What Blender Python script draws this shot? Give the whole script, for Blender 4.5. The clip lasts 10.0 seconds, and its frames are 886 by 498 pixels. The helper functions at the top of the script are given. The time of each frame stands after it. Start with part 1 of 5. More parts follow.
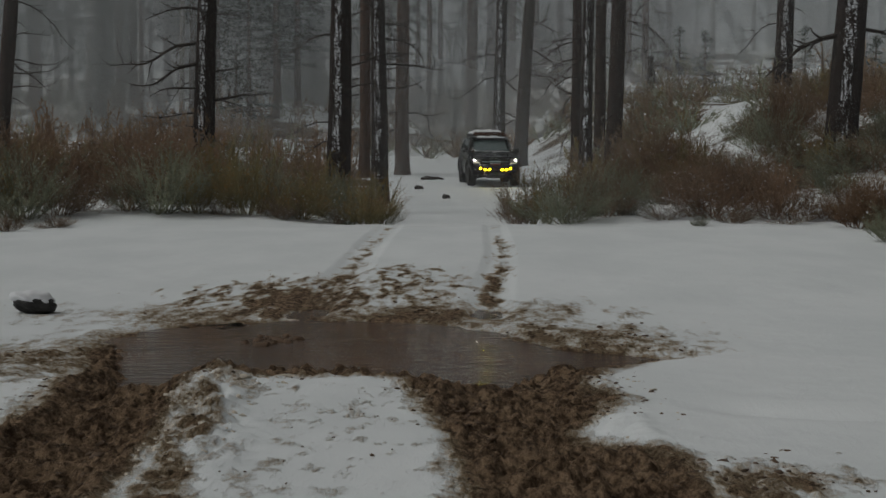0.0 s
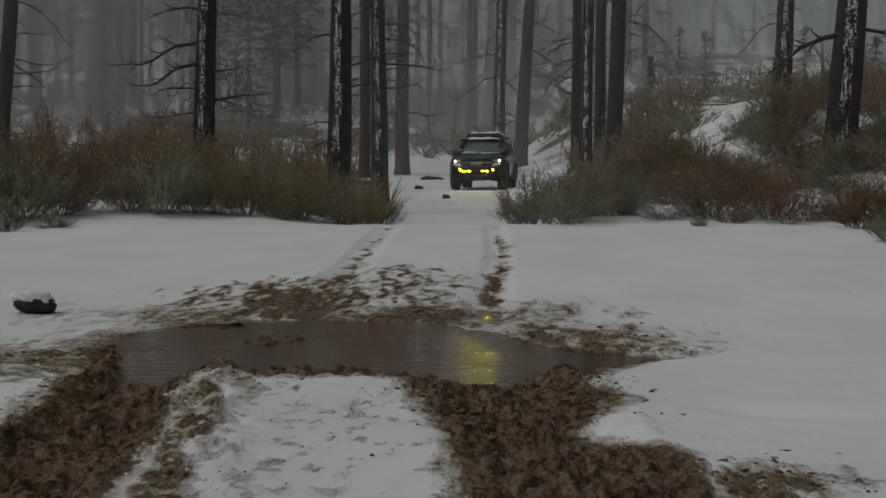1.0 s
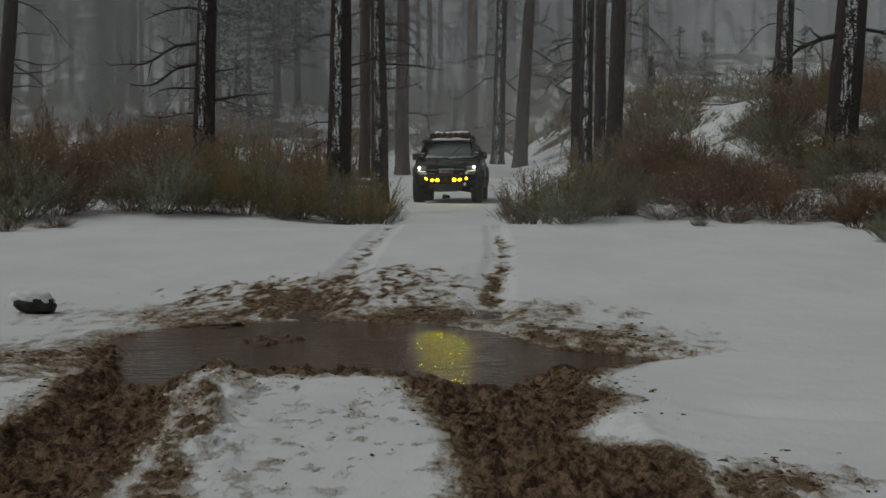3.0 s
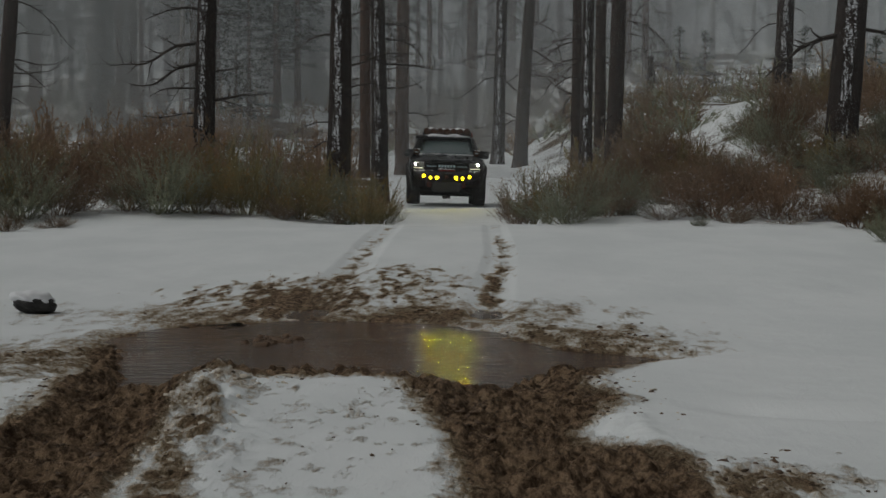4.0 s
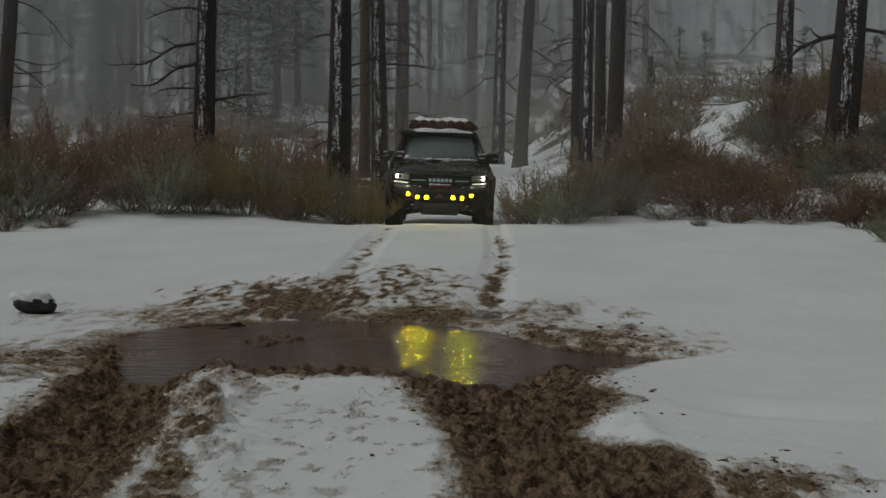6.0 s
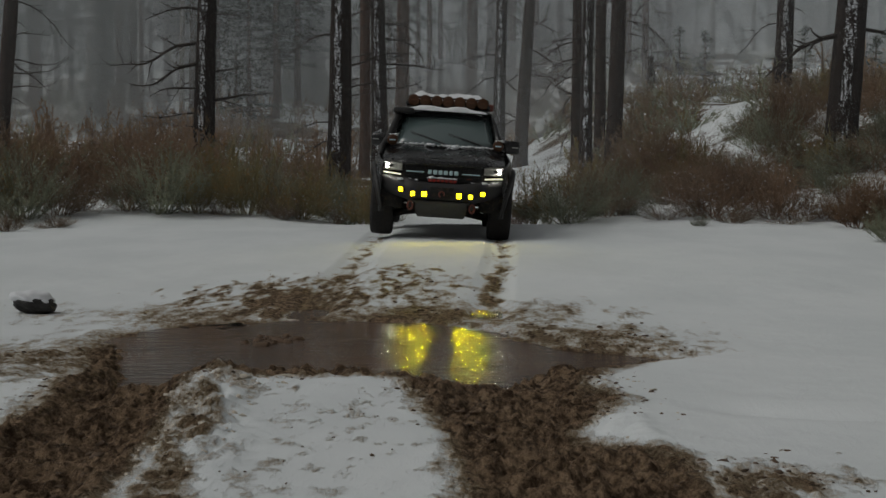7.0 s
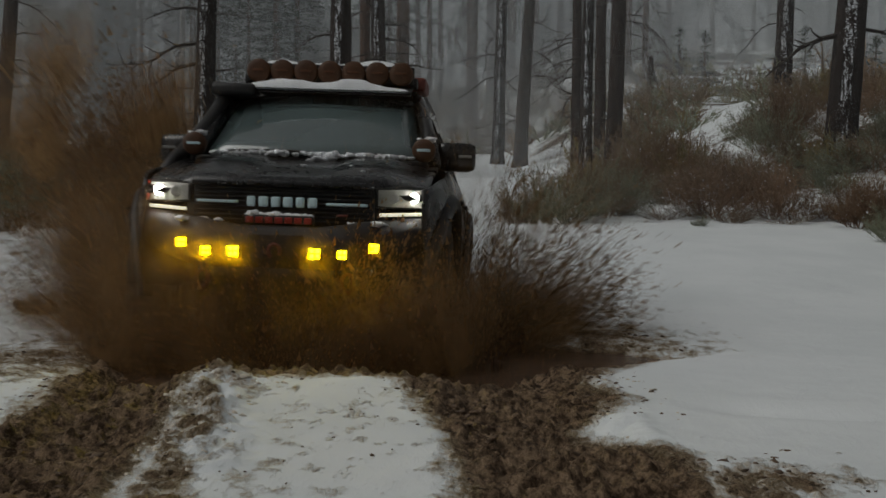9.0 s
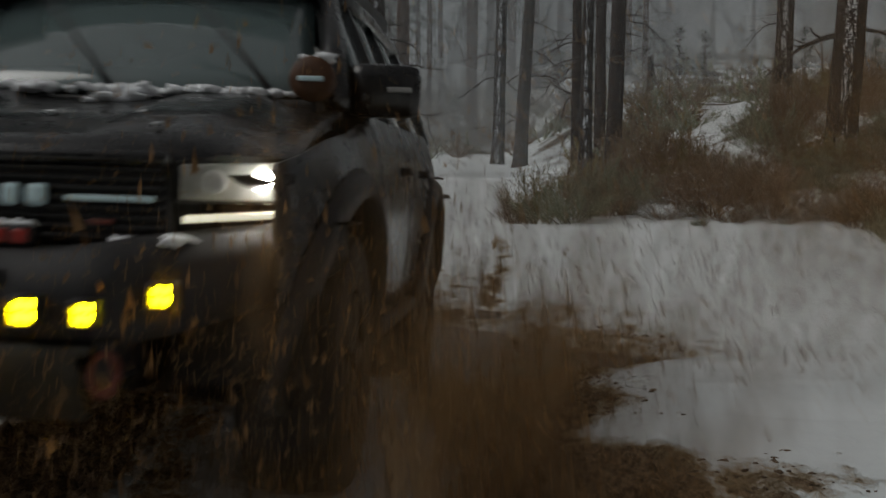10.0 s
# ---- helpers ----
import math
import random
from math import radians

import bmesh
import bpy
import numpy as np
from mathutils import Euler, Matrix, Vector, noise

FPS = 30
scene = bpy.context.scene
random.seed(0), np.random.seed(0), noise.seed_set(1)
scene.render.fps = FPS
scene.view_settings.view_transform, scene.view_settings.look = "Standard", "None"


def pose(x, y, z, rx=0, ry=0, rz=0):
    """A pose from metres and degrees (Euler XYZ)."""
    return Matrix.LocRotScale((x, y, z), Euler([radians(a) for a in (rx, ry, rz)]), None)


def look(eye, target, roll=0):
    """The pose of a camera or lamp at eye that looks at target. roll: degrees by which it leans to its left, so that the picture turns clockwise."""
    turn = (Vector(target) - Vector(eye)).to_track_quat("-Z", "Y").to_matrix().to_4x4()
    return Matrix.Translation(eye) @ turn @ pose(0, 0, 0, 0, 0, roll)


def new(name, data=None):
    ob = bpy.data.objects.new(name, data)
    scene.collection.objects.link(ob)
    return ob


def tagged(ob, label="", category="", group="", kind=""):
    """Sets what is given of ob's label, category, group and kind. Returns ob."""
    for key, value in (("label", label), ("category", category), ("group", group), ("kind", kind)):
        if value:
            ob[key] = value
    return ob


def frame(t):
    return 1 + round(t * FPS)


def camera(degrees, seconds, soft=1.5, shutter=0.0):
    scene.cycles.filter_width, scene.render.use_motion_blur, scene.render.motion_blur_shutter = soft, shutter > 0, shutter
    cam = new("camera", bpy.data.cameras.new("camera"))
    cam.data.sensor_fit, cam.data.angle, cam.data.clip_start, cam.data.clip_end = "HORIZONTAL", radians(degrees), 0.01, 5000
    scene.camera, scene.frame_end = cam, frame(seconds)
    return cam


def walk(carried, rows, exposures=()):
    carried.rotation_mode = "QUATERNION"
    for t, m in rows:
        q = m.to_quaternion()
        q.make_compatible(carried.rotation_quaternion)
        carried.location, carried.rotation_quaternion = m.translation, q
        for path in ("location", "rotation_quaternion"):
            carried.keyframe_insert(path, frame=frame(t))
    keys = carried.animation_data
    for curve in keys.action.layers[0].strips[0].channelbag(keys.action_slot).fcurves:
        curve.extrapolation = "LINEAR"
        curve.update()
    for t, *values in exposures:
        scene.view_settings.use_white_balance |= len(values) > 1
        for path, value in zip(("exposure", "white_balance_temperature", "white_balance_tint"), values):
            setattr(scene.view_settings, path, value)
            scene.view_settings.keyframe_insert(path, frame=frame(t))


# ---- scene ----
CAR_ROWS = [
    # seconds, front axle x, y, z, pitch, roll, heading
    (0.0, 1.93, 53.62, 0.21, 1.9, 0.3, 5.2), (0.5, 1.69, 51.65, 0.17, 0.3, 0.3, -3.7),
    (1.0, 1.30, 49.59, 0.13, -0.8, -0.6, -9.1), (1.5, 0.92, 47.45, 0.10, -1.4, -2.6, -8.4),
    (2.0, 0.59, 45.17, 0.01, -0.6, -3.2, -6.8), (2.5, 0.30, 42.74, -0.09, 0.2, -1.7, -5.6),
    (3.8, 0.08, 36.48, -0.06, -3.2, 0.3, -0.6), (4.0, 0.06, 35.50, -0.03, -3.5, 1.7, 0.5),
    (4.5, 0.08, 33.22, -0.19, 1.0, 7.2, -0.5), (5.0, 0.11, 30.52, -0.08, -3.0, 3.1, -2.8),
    (5.5, -0.05, 28.27, -0.26, 2.7, -2.0, -0.8), (5.7, -0.09, 27.38, -0.28, 2.0, -0.6, 0.1),
    (6.8, -0.05, 21.16, -0.05, 0.1, 3.9, 0.0), (7.0, -0.06, 20.02, -0.07, 1.1, 3.8, -0.3),
    (7.5, -0.12, 17.20, -0.06, -2.0, 3.7, -2.3), (8.0, -0.34, 14.38, -0.12, -1.1, 2.7, -4.2),
    (8.3, -0.52, 12.62, -0.30, 2.1, -1.8, -4.8), (8.6, -0.72, 11.00, -0.41, 2.6, -3.7, -4.4),
    (8.8, -0.88, 9.77, -0.31, -2.2, -1.3, -3.9), (9.0, -0.97, 8.87, -0.25, -3.9, 1.9, -2.9),
    (9.2, -1.02, 7.93, -0.24, -2.8, 3.2, -2.6), (9.5, -1.08, 6.53, -0.10, -4.8, 3.2, -2.7),
    (9.7, -1.15, 5.60, 0.02, -5.6, 4.0, -3.3), (9.8, -1.19, 5.23, -0.02, -4.8, 2.2, -4.9),
    (10.0, -1.29, 4.47, -0.08, -1.1, 1.6, -4.1)]

# ---- camera: a fixed tripod, one metre above the clearing ----
cam = camera(35.49, 10.0, shutter=0.5)
EYE = look((0, 0, 1.0), (0, 100, 1.0 - 100 * 146 / 2450))
walk(cam, [(0.0, EYE), (10.0, EYE)], exposures=[(0.0, -0.26), (10.0, -0.26)])

scene.cycles.transparent_max_bounces = 40    # many thin veils of mist and spray

# ---- overcast sky and one wide, weak sun ----
world = bpy.data.worlds.new("overcast")
scene.world = world
world.use_nodes = True
wn, wl = world.node_tree.nodes, world.node_tree.links
sky = wn.new("ShaderNodeTexSky")
sky.sky_type, sky.sun_disc = "NISHITA", False
sky.sun_elevation, sky.sun_rotation = radians(48), radians(-100)
sky.air_density, sky.dust_density, sky.ozone_density = 1.0, 4.0, 1.0
grey = wn.new("ShaderNodeHueSaturation")
grey.inputs["Saturation"].default_value = 0.03
wl.new(sky.outputs[0], grey.inputs["Color"])
wl.new(grey.outputs[0], wn["Background"].inputs["Color"])
wn["Background"].inputs["Strength"].default_value = 0.05
sun = new("sun", bpy.data.lights.new("sun", "SUN"))
sun.data.energy, sun.data.angle, sun.data.color = 0.5, radians(40), (0.98, 0.96, 0.89)
sun.matrix_world = look((-22, 8, 26), (0, 12, 0))


# ---- materials ----
def mat(name):
    m = bpy.data.materials.new(name)
    m.use_nodes = True
    return m, m.node_tree.nodes, m.node_tree.links, m.node_tree.nodes["Principled BSDF"]


def noise_node(n, l, scale, detail=4, rough=0.6, vec=None, kind="ShaderNodeTexNoise"):
    t = n.new(kind)
    t.inputs["Scale"].default_value = scale
    if kind == "ShaderNodeTexNoise":
        t.inputs["Detail"].default_value, t.inputs["Roughness"].default_value = detail, rough
    if vec is not None:
        l.new(vec, t.inputs["Vector"])
    return t


def ramp(n, l, src, a, b):
    r = n.new("ShaderNodeMapRange")
    r.interpolation_type = "SMOOTHSTEP"
    r.inputs["From Min"].default_value, r.inputs["From Max"].default_value = a, b
    l.new(src, r.inputs["Value"])
    return r.outputs["Result"]


def mixc(n, l, fac, a, b):
    m = n.new("ShaderNodeMix")
    m.data_type = "RGBA"
    for sock, v in ((m.inputs[0], fac), (m.inputs[6], a), (m.inputs[7], b)):
        if isinstance(v, (tuple, float)):
            sock.default_value = (*v, 1) if isinstance(v, tuple) else v
        else:
            l.new(v, sock)
    return m.outputs[2]


def maths(n, l, op, a, b=0.0):
    m = n.new("ShaderNodeMath")
    m.operation = op
    for i, v in enumerate((a, b)):
        if isinstance(v, (int, float)):
            m.inputs[i].default_value = v
        else:
            l.new(v, m.inputs[i])
    return m.outputs[0]


def bumpy(n, l, bsdf, height, strength, dist):
    b = n.new("ShaderNodeBump")
    b.inputs["Strength"].default_value, b.inputs["Distance"].default_value = strength, dist
    l.new(height, b.inputs["Height"])
    l.new(b.outputs[0], bsdf.inputs["Normal"])


def simple(name, color, rough=0.5, metal=0.0, vary=0.25, scale=8.0, bump=0.0, dist=0.01, coat=0.0, dirt=0.0):
    """A surface with tone variation at two scales, optional relief and splashed dirt."""
    m, n, l, p = mat(name)
    co = n.new("ShaderNodeTexCoord").outputs["Object"]
    t1, t2 = noise_node(n, l, scale, 5, 0.65, co), noise_node(n, l, scale * 7, 3, 0.6, co)
    f = maths(n, l, "ADD", maths(n, l, "MULTIPLY", t1.outputs[0], 0.65), maths(n, l, "MULTIPLY", t2.outputs[0], 0.35))
    f = ramp(n, l, f, 0.3, 0.7)
    c = mixc(n, l, f, tuple(v * (1 - vary) for v in color), tuple(min(1, v * (1 + vary)) for v in color))
    r = maths(n, l, "ADD", maths(n, l, "MULTIPLY", f, 0.12), rough - 0.06)
    if dirt:
        t3 = noise_node(n, l, scale * 3, 6, 0.7, co)
        d = maths(n, l, "MULTIPLY", ramp(n, l, t3.outputs[0], 0.48, 0.7), dirt)
        c = mixc(n, l, d, c, (0.10, 0.075, 0.055))
        r = maths(n, l, "ADD", r, maths(n, l, "MULTIPLY", d, 0.5))
    l.new(c, p.inputs["Base Color"])
    l.new(r, p.inputs["Roughness"])
    p.inputs["Metallic"].default_value, p.inputs["Coat Weight"].default_value = metal, coat
    if bump:
        bumpy(n, l, p, f, bump, dist)
    return m


def glow(name, color, strength):
    m, n, l, p = mat(name)
    p.inputs["Base Color"].default_value = (*color, 1)
    p.inputs["Emission Color"].default_value, p.inputs["Emission Strength"].default_value = (*color, 1), strength
    p.inputs["Roughness"].default_value = 0.2
    return m


def leafy(name, a, b, rough=0.8):
    """Stems or leaves: every blade takes its own tone between two colours."""
    m, n, l, p = mat(name)
    g, o = n.new("ShaderNodeNewGeometry"), n.new("ShaderNodeObjectInfo")
    f = maths(n, l, "ADD", maths(n, l, "MULTIPLY", g.outputs["Random Per Island"], 0.5), maths(n, l, "MULTIPLY", o.outputs["Random"], 0.5))
    c = mixc(n, l, f, a, b)
    co = n.new("ShaderNodeTexCoord").outputs["Object"]
    t = noise_node(n, l, 3.0, 3, 0.6, co)
    l.new(mixc(n, l, ramp(n, l, t.outputs[0], 0.35, 0.7), c, tuple(0.6 * v for v in a)), p.inputs["Base Color"])
    p.inputs["Roughness"].default_value, p.inputs["Specular IOR Level"].default_value = rough, 0.2
    thin, mix = n.new("ShaderNodeBsdfTranslucent"), n.new("ShaderNodeMixShader")
    l.new(c, thin.inputs["Color"])
    mix.inputs[0].default_value = 0.35
    l.new(p.outputs[0], mix.inputs[1]), l.new(thin.outputs[0], mix.inputs[2])
    l.new(mix.outputs[0], n["Material Output"].inputs["Surface"])
    return m


def ground_material():
    """Snow, wet mud and plant litter, mixed by the masks that the ground carries."""
    m, n, l, p = mat("snow_and_mud")
    g = n.new("ShaderNodeNewGeometry").outputs["Position"]
    along = n.new("ShaderNodeMapping")
    along.inputs["Scale"].default_value = (1, 0.5, 1)
    l.new(g, along.inputs["Vector"])
    g = along.outputs[0]
    mud, lit = n.new("ShaderNodeAttribute"), n.new("ShaderNodeAttribute")
    mud.attribute_name, lit.attribute_name = "mud", "litter"
    fine, mid = noise_node(n, l, 38.0, 5, 0.7, g), noise_node(n, l, 9.0, 5, 0.65, g)
    big = noise_node(n, l, 0.8, 4, 0.6, g)
    k = maths(n, l, "ADD", maths(n, l, "MULTIPLY", fine.outputs[0], 0.9), maths(n, l, "MULTIPLY", mid.outputs[0], 0.9))
    k = maths(n, l, "ADD", maths(n, l, "SUBTRACT", k, 0.9), mud.outputs["Fac"])
    dirty, thick = ramp(n, l, k, -0.12, 0.35), ramp(n, l, k, 0.18, 0.5)
    snow = mixc(n, l, ramp(n, l, big.outputs[0], 0.3, 0.7), (0.745, 0.785, 0.79), (0.81, 0.845, 0.85))
    c = mixc(n, l, dirty, snow, (0.50, 0.385, 0.25))
    crumb = noise_node(n, l, 24.0, 6, 0.75, g)
    tone = maths(n, l, "ADD", maths(n, l, "MULTIPLY", crumb.outputs[0], 0.75), maths(n, l, "MULTIPLY", mid.outputs[0], 0.25))
    brown = mixc(n, l, ramp(n, l, tone, 0.40, 0.62), (0.070, 0.044, 0.027), (0.42, 0.295, 0.19))
    c = mixc(n, l, thick, c, brown)
    lt = maths(n, l, "ADD", maths(n, l, "SUBTRACT", maths(n, l, "MULTIPLY", mid.outputs[0], 0.9), 0.45), lit.outputs["Fac"])
    litter = mixc(n, l, fine.outputs[0], (0.05, 0.038, 0.026), (0.17, 0.12, 0.075))
    c = mixc(n, l, ramp(n, l, lt, 0.42, 0.62), c, litter)
    l.new(c, p.inputs["Base Color"])
    p.inputs["Specular IOR Level"].default_value = 0.05
    rr = maths(n, l, "SUBTRACT", 0.75, maths(n, l, "MULTIPLY", thick, 0.15))
    l.new(rr, p.inputs["Roughness"])
    h = maths(n, l, "ADD", maths(n, l, "MULTIPLY", fine.outputs[0], maths(n, l, "ADD", maths(n, l, "MULTIPLY", thick, 0.8), 0.12)), maths(n, l, "MULTIPLY", mid.outputs[0], maths(n, l, "ADD", maths(n, l, "MULTIPLY", dirty, 0.8), 0.1)))
    h = maths(n, l, "ADD", h, maths(n, l, "MULTIPLY", crumb.outputs[0], maths(n, l, "MULTIPLY", thick, 1.6)))
    bumpy(n, l, p, h, 1.0, 0.035)
    return m


def water_material():
    m, n, l, p = mat("muddy_water")
    g = n.new("ShaderNodeNewGeometry").outputs["Position"]
    big = noise_node(n, l, 1.6, 4, 0.6, g)
    l.new(mixc(n, l, ramp(n, l, big.outputs[0], 0.35, 0.65), (0.085, 0.051, 0.031), (0.15, 0.092, 0.058)), p.inputs["Base Color"])
    p.inputs["Roughness"].default_value, p.inputs["IOR"].default_value = 0.075, 1.33
    long = n.new("ShaderNodeMapping")
    long.inputs["Scale"].default_value = (0.5, 1.3, 1)
    l.new(g, long.inputs["Vector"])
    w1, w2 = noise_node(n, l, 10.0, 2, 0.5, long.outputs[0]), noise_node(n, l, 48.0, 2, 0.5, long.outputs[0])
    h = maths(n, l, "ADD", w1.outputs[0], maths(n, l, "MULTIPLY", w2.outputs[0], 0.30))
    bumpy(n, l, p, h, 0.48, 0.02)
    return m


def bark_material(name, dark, light, snow_amount):
    """Charred furrowed bark; wind-driven snow sticks to the side that faced the storm."""
    m, n, l, p = mat(name)
    co = n.new("ShaderNodeTexCoord").outputs["Object"]
    stretch = n.new("ShaderNodeMapping")
    stretch.inputs["Scale"].default_value = (1, 1, 0.22)
    l.new(co, stretch.inputs["Vector"])
    v = noise_node(n, l, 14.0, vec=stretch.outputs[0], kind="ShaderNodeTexVoronoi")
    t, fine = noise_node(n, l, 30.0, 5, 0.75, stretch.outputs[0]), noise_node(n, l, 1.3, 3, 0.6, co)
    crumb = noise_node(n, l, 26.0, 4, 0.75, co)
    c = mixc(n, l, ramp(n, l, t.outputs[0], 0.35, 0.7), dark, light)
    if snow_amount:
        nrm = n.new("ShaderNodeNewGeometry").outputs["Normal"]
        dot = n.new("ShaderNodeVectorMath")
        dot.operation = "DOT_PRODUCT"
        l.new(nrm, dot.inputs[0])
        dot.inputs[1].default_value = (-0.22, -0.975, 0.0)
        facing = ramp(n, l, dot.outputs["Value"], 0.76, 1.0)
        patch = maths(n, l, "ADD", maths(n, l, "MULTIPLY", t.outputs[0], 0.35), maths(n, l, "MULTIPLY", fine.outputs[0], 0.25))
        patch = maths(n, l, "ADD", patch, maths(n, l, "MULTIPLY", crumb.outputs[0], 0.9))
        s = maths(n, l, "ADD", maths(n, l, "MULTIPLY", facing, 0.35), patch)
        s = maths(n, l, "SUBTRACT", s, maths(n, l, "MULTIPLY", v.outputs[0], 0.25))
        s = maths(n, l, "MULTIPLY", ramp(n, l, s, 1.02 - snow_amount, 1.10 - snow_amount), ramp(n, l, facing, 0.02, 0.2))
        c = mixc(n, l, s, c, (0.74, 0.76, 0.79))
    l.new(c, p.inputs["Base Color"])
    p.inputs["Roughness"].default_value, p.inputs["Specular IOR Level"].default_value = 0.9, 0.15
    bumpy(n, l, p, maths(n, l, "SUBTRACT", t.outputs[0], v.outputs[0]), 0.9, 0.03)
    return m


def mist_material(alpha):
    """Thin mist put into a pale sheet: lets most light pass and scatters the rest of it."""
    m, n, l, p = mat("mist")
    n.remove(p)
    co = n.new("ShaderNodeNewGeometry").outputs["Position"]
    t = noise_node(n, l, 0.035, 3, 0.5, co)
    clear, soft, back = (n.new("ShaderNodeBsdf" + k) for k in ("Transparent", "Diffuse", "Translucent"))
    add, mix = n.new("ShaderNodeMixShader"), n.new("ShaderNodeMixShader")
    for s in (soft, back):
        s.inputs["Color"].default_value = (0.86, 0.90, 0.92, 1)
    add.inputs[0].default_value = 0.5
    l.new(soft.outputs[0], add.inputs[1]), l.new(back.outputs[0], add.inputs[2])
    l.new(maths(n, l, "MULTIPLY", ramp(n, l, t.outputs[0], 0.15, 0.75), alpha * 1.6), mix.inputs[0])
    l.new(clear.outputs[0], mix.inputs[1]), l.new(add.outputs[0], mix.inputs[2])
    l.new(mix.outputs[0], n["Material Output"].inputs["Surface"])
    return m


SNOW = simple("snow", (0.82, 0.84, 0.86), 0.7, vary=0.05, scale=6, bump=0.4, dist=0.01)
CHAR = bark_material("charred_bark_with_snow", (0.016, 0.013, 0.012), (0.075, 0.058, 0.050), 0.04)
CHAR_BARE = bark_material("charred_bark", (0.020, 0.016, 0.014), (0.095, 0.068, 0.056), 0.0)
BARK = bark_material("red_brown_bark", (0.050, 0.034, 0.028), (0.16, 0.105, 0.080), 0.0)
GREYWOOD = bark_material("weathered_grey_wood", (0.16, 0.15, 0.14), (0.34, 0.32, 0.30), 0.0)
TWIG = simple("dead_twigs", (0.045, 0.036, 0.030), 0.9, vary=0.4)
NEEDLES = leafy("pine_needles", (0.020, 0.032, 0.022), (0.050, 0.066, 0.042))
SAGE = leafy("sage_stems", (0.18, 0.19, 0.13), (0.42, 0.43, 0.31))
OLIVE = leafy("rabbitbrush_stems", (0.17, 0.145, 0.070), (0.39, 0.33, 0.16))
RUST = leafy("rust_brown_stems", (0.19, 0.122, 0.078), (0.38, 0.25, 0.16))
BROWN = leafy("brown_stems", (0.17, 0.12, 0.080), (0.35, 0.26, 0.18))
FLOWER = leafy("dry_ochre_seed_heads", (0.26, 0.14, 0.045), (0.48, 0.28, 0.095))


# ---- mesh helpers ----
def link_mesh(name, bm, material, parent=None, label="", smooth=True):
    me = bpy.data.meshes.new(name)
    bm.to_mesh(me)
    bm.free()
    if smooth:
        me.polygons.foreach_set("use_smooth", [True] * len(me.polygons))
    for mm in material if isinstance(material, (list, tuple)) else [material]:
        me.materials.append(mm)
    ob = new(name, me)
    ob.parent = parent
    return tagged(ob, label)


def part(name, bm, material, parent, label="", smooth=True):
    return link_mesh(name, bm, material, parent, label, smooth)


def raw_mesh(name, verts, faces, material):
    me = bpy.data.meshes.new(name)
    me.from_pydata(verts, [], faces)
    for mm in material if isinstance(material, (list, tuple)) else [material]:
        me.materials.append(mm)
    return me


def tube(bm, pts, radii, n=6, cap=True, mi=0):
    """A round, tapering tube along points."""
    rings = []
    up = Vector((0.13, 0.31, 0.94)).normalized()
    for i, p in enumerate(pts):
        a, b = Vector(pts[max(i - 1, 0)]), Vector(pts[min(i + 1, len(pts) - 1)])
        d = (b - a).normalized()
        s = d.cross(up if abs(d.dot(up)) < 0.97 else Vector((1, 0, 0))).normalized()
        t = d.cross(s)
        rings.append([bm.verts.new(Vector(p) + (s * math.cos(2 * math.pi * k / n) + t * math.sin(2 * math.pi * k / n)) * radii[i]) for k in range(n)])
    for r0, r1 in zip(rings, rings[1:]):
        for k in range(n):
            bm.faces.new((r0[k], r0[(k + 1) % n], r1[(k + 1) % n], r1[k])).material_index = mi
    if cap:
        for r in (rings[0][::-1], rings[-1]):
            bm.faces.new(r).material_index = mi
    return bm


def box(bm, lo, hi, bevel=0.0, m=None):
    lo, hi = Vector(lo), Vector(hi)
    r = bmesh.ops.create_cube(bm, size=1.0, matrix=(m or Matrix()) @ Matrix.Translation((lo + hi) / 2) @ Matrix.Diagonal((*(hi - lo), 1)))
    if bevel:
        es = list({e for v in r["verts"] for e in v.link_edges})
        bmesh.ops.bevel(bm, geom=es, offset=bevel, segments=2, profile=0.6, affect="EDGES")
    return bm


def lumps(bm, rng, spots, size, flat=0.6):
    """Irregular rounded clods at the given spots."""
    for x, y, z in spots:
        s = size * rng.uniform(0.5, 1.3)
        m = Matrix.Translation((x, y, z)) @ Euler((rng.uniform(-0.3, 0.3), rng.uniform(-0.3, 0.3), rng.uniform(0, 6.3))).to_matrix().to_4x4() @ Matrix.Diagonal((s * rng.uniform(0.7, 1.5), s, s * flat, 1))
        k = rng.uniform(0, 50)
        for v in bmesh.ops.create_icosphere(bm, subdivisions=1 if s < 0.02 else 2, radius=1.0, matrix=m)["verts"]:
            q = (v.co - Vector((x, y, z))) / s
            v.co += q * s * (0.75 * noise.noise(q * 1.5 + Vector((k, 0, 0))) + 0.35 * noise.noise(q * 4.0 + Vector((0, k, 0))))
    return bm


# ---- the lie of the land ----
ROAD_Y = (-60, 4, 7, 9.5, 11.2, 13, 17, 21, 24.2, 26.5, 28.5, 31, 36, 43, 47, 54, 65, 75, 90, 110, 150, 260, 700)
ROAD_Z = (0.1, 0, -0.04, -0.175, -0.185, -0.135, -0.05, 0, 0, -0.18, -0.20, -0.08, -0.03, -0.06, 0.12, 0.24, 0.80, 1.40, 2.6, 6.2, 11, 15, 18)
WATER_Z = -0.20


def sm(a, b, v):
    t = np.clip((v - a) / (b - a), 0, 1)
    return t * t * (3 - 2 * t)


def hash_grid(ix, iy, seed):
    h = (ix * 374761393 + iy * 668265263 + seed * 974634777) & 0xFFFFFFFF
    h = ((h ^ (h >> 13)) * 1274126177) & 0xFFFFFFFF
    return ((h ^ (h >> 16)) & 0xFFFF) / 65535.0


